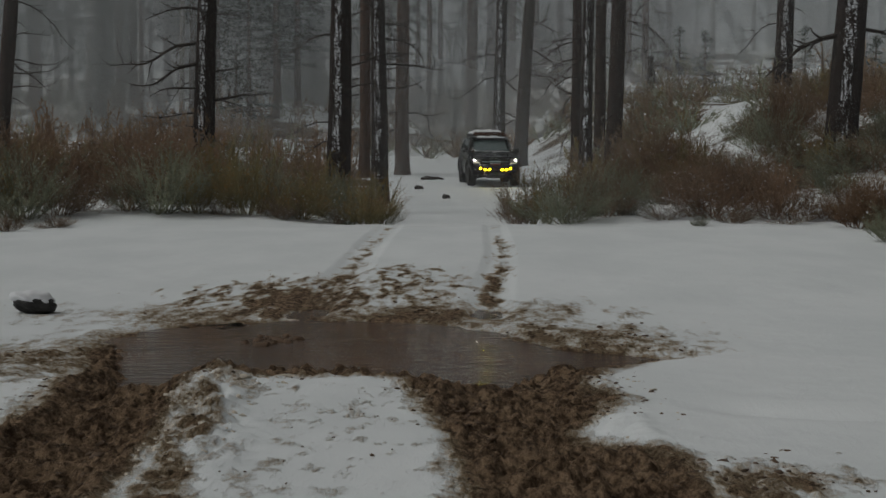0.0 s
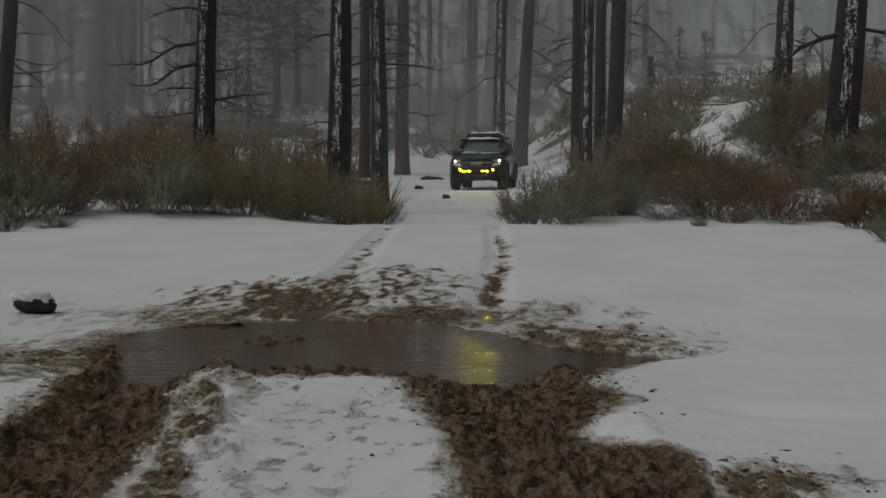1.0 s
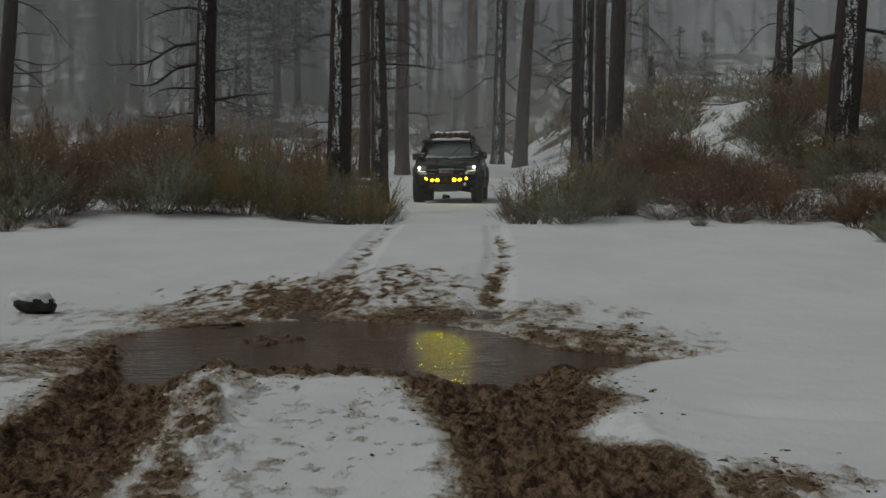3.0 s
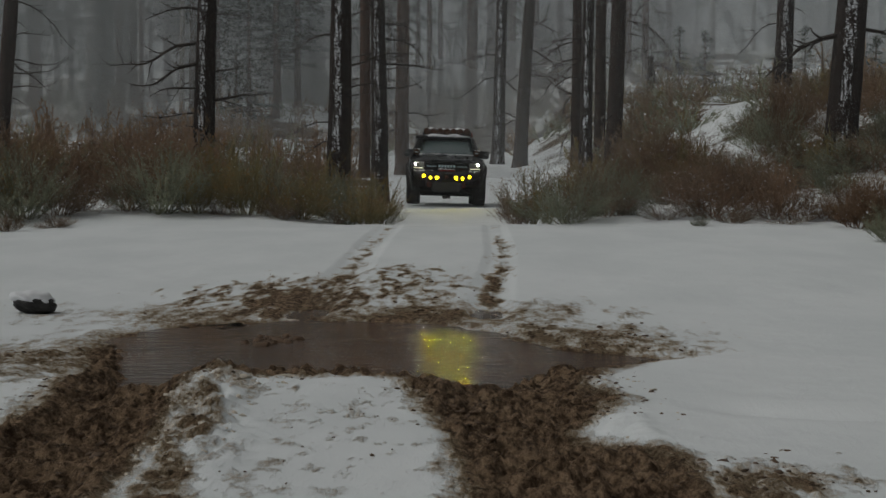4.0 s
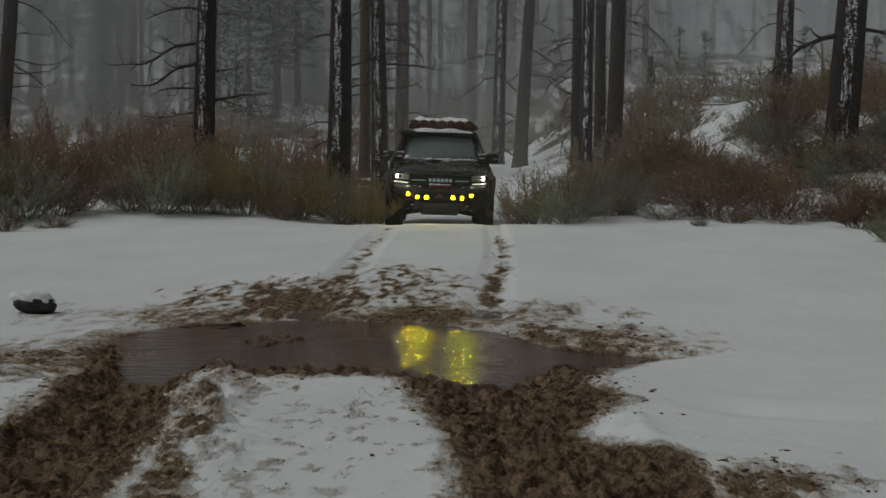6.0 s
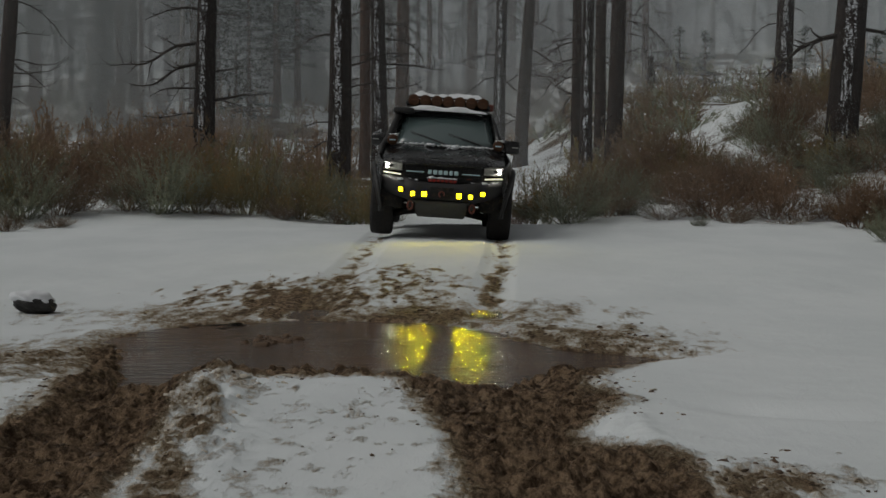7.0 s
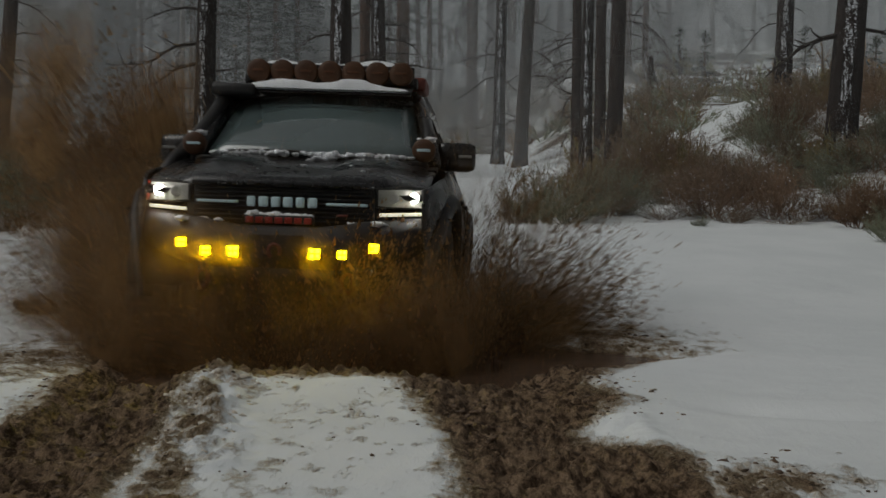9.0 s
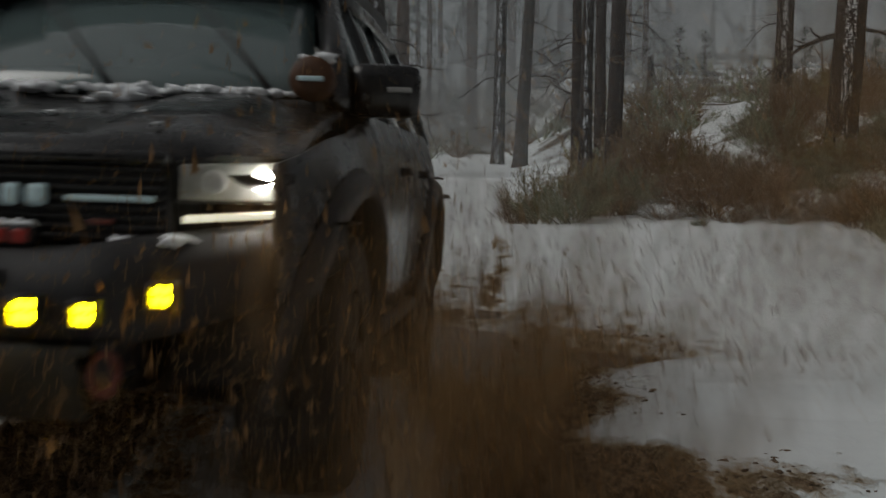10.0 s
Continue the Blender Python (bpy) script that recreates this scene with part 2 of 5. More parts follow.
def vnoise(x, y, scale, seed=0, octaves=3):
    """Smooth value noise from -1 to 1."""
    total, amp, norm = 0.0, 1.0, 0.0
    for o in range(octaves):
        fx, fy = x * scale + 100.37, y * scale + 57.11
        ix, iy = np.floor(fx).astype(np.int64), np.floor(fy).astype(np.int64)
        tx, ty = fx - ix, fy - iy
        tx, ty = tx * tx * (3 - 2 * tx), ty * ty * (3 - 2 * ty)
        a, b = hash_grid(ix, iy, seed + o), hash_grid(ix + 1, iy, seed + o)
        c, d = hash_grid(ix, iy + 1, seed + o), hash_grid(ix + 1, iy + 1, seed + o)
        total = total + amp * ((a * (1 - tx) + b * tx) * (1 - ty) + (c * (1 - tx) + d * tx) * ty)
        norm, amp, scale = norm + amp, amp * 0.5, scale * 2.03
    return total / norm * 2 - 1


def rut_left(y):
    return np.interp(y, (4, 6.5, 8, 10.5, 15, 23, 36, 47, 56), (-1.36, -1.45, -1.5, -1.12, -1.0, -0.89, -0.8, 0.1, 1.0))


def rut_right(y):
    return np.interp(y, (4, 6.5, 8, 10.5, 17, 24, 36, 47, 56), (0.42, 0.36, 0.2, 0.32, 0.72, 0.86, 0.9, 1.8, 2.7))


# rims of the pool and of the churned mud, walked round from the wheel side
POOL_RIM = ((-1.92, 8.1), (-2.12, 9.45), (-1.9, 10.0), (-1.3, 10.3), (-0.8, 10.4), (-0.27, 10.25), (0.10, 9.9), (0.42, 9.4), (0.70, 8.95), (1.0, 8.75), (1.38, 8.4), (0.95, 8.0),
            (0.55, 7.6), (0.3, 7.2), (0.14, 6.95), (-0.07, 6.98), (-0.3, 7.2), (-0.95, 7.15), (-1.3, 7.2), (-1.4, 6.95), (-1.8, 6.95))
MUD_RIM = ((-2.28, 8.77), (-2.25, 9.8), (-1.9, 10.4), (-1.32, 10.6), (-0.78, 10.65), (-0.34, 10.45), (0.10, 10.1), (0.42, 9.6), (0.66, 9.15), (1.05, 8.85), (1.45, 8.35), (0.98, 7.6), (0.72, 7.0),
           (0.67, 6.53), (0.78, 6.13), (0.64, 5.86), (0.51, 5.48), (0.59, 5.2), (0.75, 4.98), (0.82, 4.68), (0.83, -14.0), (0.13, -14.0), (0.09, 4.81), (0.01, 5.48), (-0.1, 6.1),
           (-0.2, 6.45), (-0.41, 6.5), (-0.95, 6.42), (-1.16, 6.55), (-1.2, 6.3), (-1.17, 6.0), (-1.12, 5.48), (-1.10, 4.95), (-1.0, -14.0), (-1.75, -14.0), (-1.77, 5.1), (-1.71, 5.73), (-1.75, 6.29), (-1.87, 6.98), (-2.01, 7.72))


def outside(x, y, rim):
    """Distance from a closed outline, negative within it."""
    best, inside = np.full(np.shape(x), 1e9), np.zeros(np.shape(x), bool)
    for (ax, ay), (bx, by) in zip(rim, rim[1:] + rim[:1]):
        ex, ey = bx - ax, by - ay
        t = np.clip(((x - ax) * ex + (y - ay) * ey) / (ex * ex + ey * ey), 0, 1)
        best = np.minimum(best, (x - ax - t * ex) ** 2 + (y - ay - t * ey) ** 2)
        if ay != by:
            inside = inside ^ (((ay > y) != (by > y)) & (x < ax + (y - ay) * ex / ey))
    return np.where(inside, -1, 1) * np.sqrt(best)


def pool(x, y):
    """1 on the pool's rim, less inside it."""
    x, y = np.asarray(x, float), np.asarray(y, float)
    return 1 + outside(x, y, POOL_RIM) / 0.75 + 0.06 * vnoise(x, y, 1.8, 5) + 0.12 * vnoise(x, y, 5.0, 6)


def thrown(y):
    """Mud is flung along the wheels' way, so its flecks and clods are drawn out that way."""
    return np.where(y < 9, 0.55 * y, 4.95 + 0.28 * (y - 9))


def mud_field(x, y):
    """How muddy the ground is: below 0 clean snow, above 0.5 thick mud."""
    x, y = np.asarray(x, float), np.asarray(y, float)
    ys = thrown(y)
    n1, n2, n3 = vnoise(x, y, 2.2, 11), vnoise(x, ys, 7.0, 12), vnoise(x, ys, 17.0, 13, 2)
    far = sm(10.2, 11.0, y)
    d = outside(x, y, MUD_RIM) + 0.05 * n1 + 0.05 * n2
    f = np.where(d < 0, 0.36 - 4.5 * d, 0.36 - np.interp(y, (5, 9, 11), (4.5, 1.9, 1.4)) * d) + 0.10 * n3
    fade_l, fade_r = np.interp(y, (10, 13, 15, 19, 24, 26), (0.9, 0.62, 0.34, 0.26, 0.12, -0.3)), np.interp(y, (10, 12, 14, 19, 21, 25, 27), (0.9, 0.66, 0.46, 0.44, 0.12, 0.30, -0.3))
    fl = far * (fade_l - np.abs(x - rut_left(y)) / 0.50) + 0.5 * n2 * far
    fr = far * (fade_r - np.abs(x - rut_right(y)) / 0.34) + 0.55 * n2 * far
    splat = 0.72 - np.sqrt(((x + 1.25) / 1.15) ** 2 + ((y - 12.1) / 2.0) ** 2) * 0.75 + 0.45 * n2
    middle = 0.42 - np.sqrt(((x + 0.45) / 0.75) ** 2 + ((y - 13.0) / 2.4) ** 2) * 0.55 + 0.4 * n2
    # thin brown wash soaked into the snow
    tail = 0.44 - np.sqrt(((x - 0.85) / 0.80) ** 2 + ((y - 9.3) / 1.15) ** 2) * 0.45 + 0.18 * n2
    band = 0.40 - np.sqrt(((x + 2.35) / 0.55) ** 2 + ((y - 7.9) / 1.3) ** 2) * 0.35 + 0.10 * n2
    shore = 0.42 - np.sqrt(((x + 1.5) / 1.3) ** 2 + ((y - 11.0) / 0.8) ** 2) * 0.40 + 0.12 * n2
    berm = 0.20 - np.abs(x - np.interp(y, (4, 6.8), (-0.90, -1.10))) / 0.24 * 0.36 + 0.45 * n2 - 2 * sm(6.7, 7.0, y)
    apron = 0.26 - np.sqrt(((x - 0.95) / 0.50) ** 2 + ((y - 4.3) / 0.55) ** 2) * 0.5 + 0.35 * n2
    fl, fr = fl - 0.6 * (1 - far), fr - 0.6 * (1 - far)
    fl, fr, splat, middle = fl + 0.30 * n3 - 0.20, fr + 0.30 * n3 - 0.24, splat + 0.5 * n3 - 0.10, middle + 0.45 * n3 - 0.12
    tail, band, shore, berm, apron = (np.minimum(g + 0.2 * n3, 0.30 + 0.2 * n3) for g in (tail, band, shore, berm, apron))
    approach = 0.50 - np.sqrt(((x + 0.35) / 1.35) ** 2 + ((y - 10.9) / 1.0) ** 2) * 0.45 + 0.30 * n2 + 0.20 * n3
    grime = -0.20 + 0.26 * n3 + 0.20 * n2 - 1.2 * sm(0.55, 0.85, np.abs(x + 0.45)) - 1.2 * sm(6.3, 6.6, y)
    for g in (fl, fr, splat, middle, shore, tail, band, berm, apron, approach, grime):
        f = np.maximum(f, g)
    f = f + 0.06 * n1
    return np.clip(np.where(y > 27, -0.5, f), -0.5, 1.2)


def ground_z(x, y, fine=True):
    x, y = np.asarray(x, float), np.asarray(y, float)
    z = np.interp(y, ROAD_Y, ROAD_Z)
    for d in (0.5, 1.0):
        z = 0.5 * z + 0.25 * (np.interp(y - d, ROAD_Y, ROAD_Z) + np.interp(y + d, ROAD_Y, ROAD_Z))
    far = sm(22, 27, y)
    z = z + sm(3.0, 11.0, x) * 3.2 * (1 - np.exp(-np.maximum(y - 23.5, 0) / 9)) * sm(23.5, 27, y)
    z = z + far * 0.35 * sm(1.6, 3.2, np.abs(x)) * sm(55, 40, y)
    z = z + far * sm(-3, -12, x) * 0.5
    z = z + sm(60, 90, y) * 0.6 * vnoise(x, y, 0.06, 3) + sm(30, 50, y) * 0.25 * vnoise(x, y, 0.25, 4) * sm(2.5, 5, np.abs(x - 0.05 * (y - 45)))
    z = z + 0.05 * vnoise(x, y, 0.45, 1, 2) * sm(3, 6, y)
    near = sm(30, 20, y)
    p = pool(x, y)
    z = z - (0.22 * sm(1.16, 0.72, p) + 0.05 * sm(1.6, 1.1, p)) * near
    n_side, f_side = sm(7.7, 7.0, y), sm(10.3, 11.2, y) * near
    wl_, wr_ = np.interp(y, (4, 8), (0.24, 0.22)), np.interp(y, (4, 8), (0.34, 0.36))
    dl, dr = np.abs(x - rut_left(y)), np.abs(x - rut_right(y))
    z = z - n_side * 0.055 * sm(1.25, 0.5, dl / wl_) - n_side * 0.05 * sm(1.3, 0.5, dr / wr_)
    z = z - f_side * 0.03 * sm(0.26, 0.1, dl) - f_side * 0.03 * sm(0.24, 0.08, dr)
    # berms pushed up beside the ruts
    lump = np.abs(vnoise(x, y, 6.0, 21, 3))
    bump = np.abs(vnoise(x, y, 8.5, 22, 3))
    b_side = sm(6.95, 6.4, y)
    z = z + b_side * (0.01 + 0.05 * lump + 0.07 * bump) * np.exp(-((x - np.interp(y, (4.3, 6.6), (-0.80, -1.12))) / 0.17) ** 2) * sm(4.3, 5.0, y)
    z = z + b_side * (0.002 + 0.012 * lump + 0.035 * bump) * np.exp(-((x - 0.72) / 0.12) ** 2) * sm(4.6, 5.4, y)
    z = z + (0.015 + 0.03 * lump) * np.exp(-((y - 6.45) / 0.22) ** 2) * sm(1.0, 0.6, np.abs(x + 0.55))
    # an old half-filled wheel track that curves off over the snow
    cy = 5.95 - 0.33 * (x - 1.0) + 0.06 * np.sin(3 * x)
    z = z - 0.032 * np.exp(-((y - cy) / 0.13) ** 2) * sm(0.95, 1.35, x) * sm(9, 5, x) + 0.012 * np.exp(-((y - cy - 0.3) / 0.16) ** 2) * sm(0.95, 1.35, x) * sm(9, 5, x)
    if fine:
        m = np.clip(mud_field(x, y) + 0.15, 0, 1)
        clod, ys = vnoise(x, y, 9.0, 31, 4), thrown(y)
        tread = np.sin(y * 46 + 3 * vnoise(x, y, 2.0, 33)) * n_side * (sm(0.2, 0.05, dl) + sm(0.32, 0.1, dr))
        z = z + near * m * sm(0.95, 1.25, p + 0.15) * np.interp(y, (8.5, 9.8, 12.5, 15), (1.0, 0.28, 0.28, 0.6)) * (0.020 * clod + 0.075 * np.abs(vnoise(x, ys, 11.0, 32, 4)) + 0.040 * np.abs(vnoise(x, ys, 23.0, 36, 2)) - 0.030) + 0.009 * tread
        z = z + near * (1 - m) * 0.006 * vnoise(x, y, 6.0, 35, 4)
        z = z + near * m * 0.05 * np.maximum(0, vnoise(x, y, 3.5, 41, 2)) * sm(1.3, 0.8, p)
    return z


def litter_field(x, y):
    hill = 0.95 * sm(2.6, 5.0, x - 0.02 * (y - 40)) * sm(23.5, 26, y)
    left = sm(-2.0, -3.2, x) * sm(23.3, 25, y) * sm(112, 90, y)
    back = sm(76, 84, y)
    patch = 0.34 + 0.9 * vnoise(x, y, 0.30, 51, 3)
    return np.clip(np.maximum(hill, np.maximum(left * 1.2, back * 0.85)) * patch, 0, 1)


def graded(stops):
    """Grid lines whose spacing changes from stretch to stretch: (start, spacing) ..., end."""
    out = []
    for (a, s0), (b, s1) in zip(stops, stops[1:]):
        v, s = a, s0
        k = max(1, int(round((b - a) / ((s0 + s1) / 2))))
        w = np.linspace(s0, s1, k)
        out += list(a + np.concatenate(([0], np.cumsum(w)[:-1])) * (b - a) / w.sum())
    return np.array(out + [stops[-1][0]])


def build_ground():
    xs = graded([(0, 0.015), (1.9, 0.015), (4.2, 0.045), (9, 0.11), (30, 0.5), (120, 4), (700, 60)])
    xs = np.concatenate((-xs[:0:-1], xs))
    ys = graded([(-60, 12), (0, 1.5), (3.4, 0.1), (3.8, 0.019), (6.9, 0.022), (10, 0.034), (14, 0.045), (18, 0.09), (27, 0.16), (60, 0.6), (130, 2.0), (250, 12), (700, 60)])
    X, Y = np.meshgrid(xs, ys)
    Z = ground_z(X, Y)
    nx, ny = len(xs), len(ys)
    me = bpy.data.meshes.new("ground")
    co = np.stack((X, Y, Z), -1).reshape(-1, 3)
    i = np.arange(nx * ny).reshape(ny, nx)
    quads = np.stack((i[:-1, :-1], i[:-1, 1:], i[1:, 1:], i[1:, :-1]), -1).reshape(-1)
    me.vertices.add(len(co))
    me.vertices.foreach_set("co", co.astype(np.float32).ravel())
    me.loops.add(len(quads))
    me.loops.foreach_set("vertex_index", quads.astype(np.int32))
    me.polygons.add(len(quads) // 4)
    me.polygons.foreach_set("loop_start", np.arange(0, len(quads), 4, dtype=np.int32))
    me.polygons.foreach_set("use_smooth", np.ones(len(quads) // 4, bool))
    me.update(calc_edges=True)
    for key, f in (("mud", mud_field), ("litter", litter_field)):
        me.attributes.new(key, "FLOAT", "POINT").data.foreach_set("value", f(X, Y).astype(np.float32).ravel())
    me.materials.append(ground_material())
    return tagged(new("ground", me), "snow-covered clearing with muddy wheel ruts and a wooded hillside", "ground", kind="structure")


def build_water():
    bm = bmesh.new()
    ring = []
    for k in range(96):
        a = 2 * math.pi * k / 96
        ring.append(bm.verts.new((-0.35 + 2.6 * math.cos(a), 9.15 + 2.5 * math.sin(a), WATER_Z)))
    bm.faces.new(ring)
    return tagged(link_mesh("water", bm, water_material(), smooth=False), "shallow brown muddy water filling a pothole in the track", "puddle", kind="structure")


build_ground()
build_water()


def gz(x, y):
    return float(ground_z(x, y, False))


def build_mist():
    # pale sheets stand in for haze; the two nearest only lift the dark tones
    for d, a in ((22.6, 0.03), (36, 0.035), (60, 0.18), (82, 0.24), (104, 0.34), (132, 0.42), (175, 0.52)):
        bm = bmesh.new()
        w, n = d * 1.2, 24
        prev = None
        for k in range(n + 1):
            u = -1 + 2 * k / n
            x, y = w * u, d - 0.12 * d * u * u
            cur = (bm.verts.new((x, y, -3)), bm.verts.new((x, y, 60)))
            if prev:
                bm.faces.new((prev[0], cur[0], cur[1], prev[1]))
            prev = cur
        tagged(link_mesh("mist", bm, mist_material(a)), "pale sheet standing in for thin grey winter mist between the trees", "mist", kind="structure")


build_mist()


# ---- trees ----
def limb(bm, rng, start, way, length, r0, depth=0, droop=0.25, n=4):
    """One dead limb with crooked twigs."""
    steps = max(5, int(length / 0.17))
    p, d = Vector(start), Vector(way).normalized()
    pts, rad = [p.copy()], [r0]
    for i in range(steps):
        d = (d + Vector((rng.uniform(-0.26, 0.26), rng.uniform(-0.26, 0.26), rng.uniform(-0.24, 0.24) + (0.10 if depth or i > 0.6 * steps else -0.22 * droop)))).normalized()
        p = p + d * (length / steps)
        pts.append(p.copy())
        rad.append(r0 * (1 - 0.85 * (i + 1) / steps))
        if depth < 2 and i > 0 and rng.random() < (0.95 if depth == 0 else 0.55):
            side = (d + Vector((rng.uniform(-0.9, 0.9), rng.uniform(-0.9, 0.9), rng.uniform(-0.7, 0.7)))).normalized()
            limb(bm, rng, p, side, length * rng.uniform(0.18, 0.42), rad[-1] * 0.7, depth + 1, droop, 3)
    tube(bm, pts, rad, n)


def trunk_mesh(rng, height, r0, r1, lean, n=16, segs=46, flare=0.25):
    bm = bmesh.new()
    seed = rng.uniform(0, 100)
    rings = []
    for i in range(segs + 1):
        t = (i / segs) ** 1.5
        z = -0.35 + t * (height + 0.35)
        r = r0 + (r1 - r0) * t + r0 * flare * math.exp(-max(z, 0) / 0.35)
        ring = []
        for k in range(n):
            a = 2 * math.pi * k / n
            q = 1 + 0.07 * noise.noise((3 * math.cos(a) + seed, 3 * math.sin(a), z * 0.8)) + 0.05 * noise.noise((9 * math.cos(a), 9 * math.sin(a) + seed, z * 2.5))
            sway = 0.05 * noise.noise((seed, 2.2, z * 0.25))
            ring.append(bm.verts.new((lean[0] * z + sway + r * q * math.cos(a), lean[1] * z + r * q * math.sin(a), z)))
        rings.append(ring)
    for a, b in zip(rings, rings[1:]):
        for k in range(n):
            bm.faces.new((a[k], a[(k + 1) % n], b[(k + 1) % n], b[k]))
    bm.faces.new(rings[-1])
    return bm


def burnt_tree(seed, u, d, base_w, top_w, lean_px, material, limbs=(), snags=0, label="", height=17.0):
    """A standing burnt pine. u: sideways over forward; limbs: (height, sideways, forward, length, thickness)."""
    rng = random.Random(seed)
    x, y = u * d, d
    z = gz(x, y)
    tree = tagged(new("pine_tree"), label or "burnt standing pine with charred black bark", "tree", "burnt pines")
    tree.matrix_world = pose(x, y, z)
    seen = 1.0 + 0.12 * d - z
    r0, r1 = base_w / 2, base_w / 2 + (top_w - base_w) / 2 * height / max(seen, 2)
    part("trunk", trunk_mesh(rng, height, r0, max(r1, r0 * 0.35), (lean_px, 0)), material, tree)
    for h, sx, sy, ln, th in limbs:
        bm = bmesh.new()
        limb(bm, rng, (lean_px * h + sx * r0 * 0.7, sy * r0 * 0.7, h), (sx, sy, 0.05), ln, th, droop=0.3)
        part("branch", bm, TWIG, tree)
    for _ in range(snags * 2):
        h, a = rng.uniform(0.25, 1.15) * seen, rng.uniform(0, 6.28)
        bm = bmesh.new()
        limb(bm, rng, (lean_px * h + math.cos(a) * r0 * 0.7, math.sin(a) * r0 * 0.7, h), (math.cos(a), math.sin(a) * 0.6, rng.uniform(-0.2, 0.3)), rng.uniform(0.6, 2.6) * d / 40, 0.024 * d / 40, droop=0.6)
        part("branch", bm, TWIG, tree)
    return tree


def px(p):
    """Sideways over forward for a column of the view."""
    return (p - 784) / 2450


def build_trees():
    snowy = "charred pine trunk plastered with wind-blown snow on one side"
    T = burnt_tree
    T(1, px(0), 45, 0.50, 0.44, 0.085, CHAR_BARE, ((3.2, 1, -0.2, 1.9, 0.03), (3.6, 1, 0.2, 1.7, 0.03), (4.4, 1, -0.3, 1.5, 0.03), (2.4, 1, 0, 0.9, 0.02)), 4)
    T(2, px(361), 34, 0.56, 0.42, 0.03, CHAR, ((3.1, -1, -0.3, 1.9, 0.05), (3.6, -1, -0.2, 2.3, 0.05), (2.5, -0.9, -0.5, 1.3, 0.03), (2.2, 1, -0.3, 1.5, 0.045), (2.9, 1, -0.1, 0.9, 0.03), (4.4, -1, 0.1, 1.4, 0.04), (1.9, -1, -0.2, 1.4, 0.03)), 3, snowy)
    T(3, px(598), 32, 0.58, 0.46, 0.02, CHAR, ((3.9, -1, 0.1, 1.3, 0.03), (3.2, 1, -0.2, 2.0, 0.03), (2.7, 1, 0.2, 1.0, 0.025)), 2, snowy)
    T(4, px(672), 39, 0.50, 0.40, -0.008, CHAR, ((4.6, 1, -0.2, 2.0, 0.04), (3.9, 1, 0.1, 1.7, 0.04), (5.0, 1, -0.1, 1.8, 0.03), (4.2, -1, 0.1, 1.0, 0.03), (3.2, 1, -0.1, 1.3, 0.03)), 3, snowy)
    T(5, px(645), 60, 0.50, 0.42, 0.01, BARK, (), 5)
    T(6, px(712), 62, 0.66, 0.56, 0.005, BARK, (), 5)
    T(7, px(835), 92, 0.80, 0.70, 0.0, BARK, (), 3)
    T(8, px(879), 70, 0.66, 0.55, 0.03, CHAR, (), 4, snowy)
    T(9, px(920), 67, 0.70, 0.52, 0.055, CHAR_BARE, (), 5)
    T(10, px(868), 110, 0.70, 0.60, 0.0, BARK, (), 2)
    T(11, px(906), 120, 0.62, 0.55, 0.01, BARK, (), 2)
    T(12, px(1035), 46, 0.46, 0.37, 0.015, CHAR, ((4.0, -1, 0.1, 1.6, 0.035), (3.3, -1, -0.1, 1.6, 0.035), (4.6, -1, -0.2, 1.7, 0.03), (2.7, -1, 0.2, 1.4, 0.03), (2.0, -0.9, -0.4, 1.1, 0.03)), 3, snowy)
    T(13, px(1019), 56, 0.42, 0.36, 0.0, CHAR_BARE, (), 6)
    T(14, px(1058), 53, 0.46, 0.40, 0.015, CHAR_BARE, (), 4)
    T(15, px(1085), 47, 0.56, 0.50, 0.02, CHAR_BARE, ((4.4, 1, 0.1, 1.2, 0.03), (3.7, 1, -0.2, 1.1, 0.03), (5.0, 1, 0, 1.3, 0.03)), 3)
    T(16, px(990), 112, 0.60, 0.5, 0.0, BARK, (), 2)
    T(17, px(1380), 41, 0.56, 0.46, 0.035, CHAR, ((3.3, 1, -0.2, 0.7, 0.03), (2.6, -1, 0.0, 0.6, 0.02)), 1, snowy)
    T(18, px(1484), 28, 0.68, 0.56, 0.065, CHAR, ((2.62, -1, -0.12, 2.0, 0.06), (2.75, 1, -0.1, 1.2, 0.05)), 0, snowy)
    T(19, px(1150), 74, 0.40, 0.20, 0.0, CHAR_BARE, (), 2, "short burnt snag on the slope", 2.3)
    for i, (c, d, w, le) in enumerate(((155, 88, 0.40, 0.05), (215, 92, 0.45, 0.0), (240, 100, 0.6, 0.0), (322, 84, 0.36, 0.02), (298, 105, 0.5, 0), (252, 86, 0.3, 0.01), (1140, 96, 0.5, 0.0), (1128, 120, 0.5, 0.0), (1178, 110, 0.5, 0.02), (1258, 118, 0.42, 0.0), (948, 105, 0.5, 0), (780, 118, 0.5, 0.0), (760, 100, 0.4, 0.0), (440, 110, 0.6, 0), (530, 115, 0.6, 0), (1110, 100, 0.55, 0.0), (1105, 130, 0.6, 0))):
        T(40 + i, px(c), d, w, w * 0.85, le, GREYWOOD if c in (155, 322, 1258) else BARK, (), 2, "tall thin grey trunk far back in the mist", 24.0)


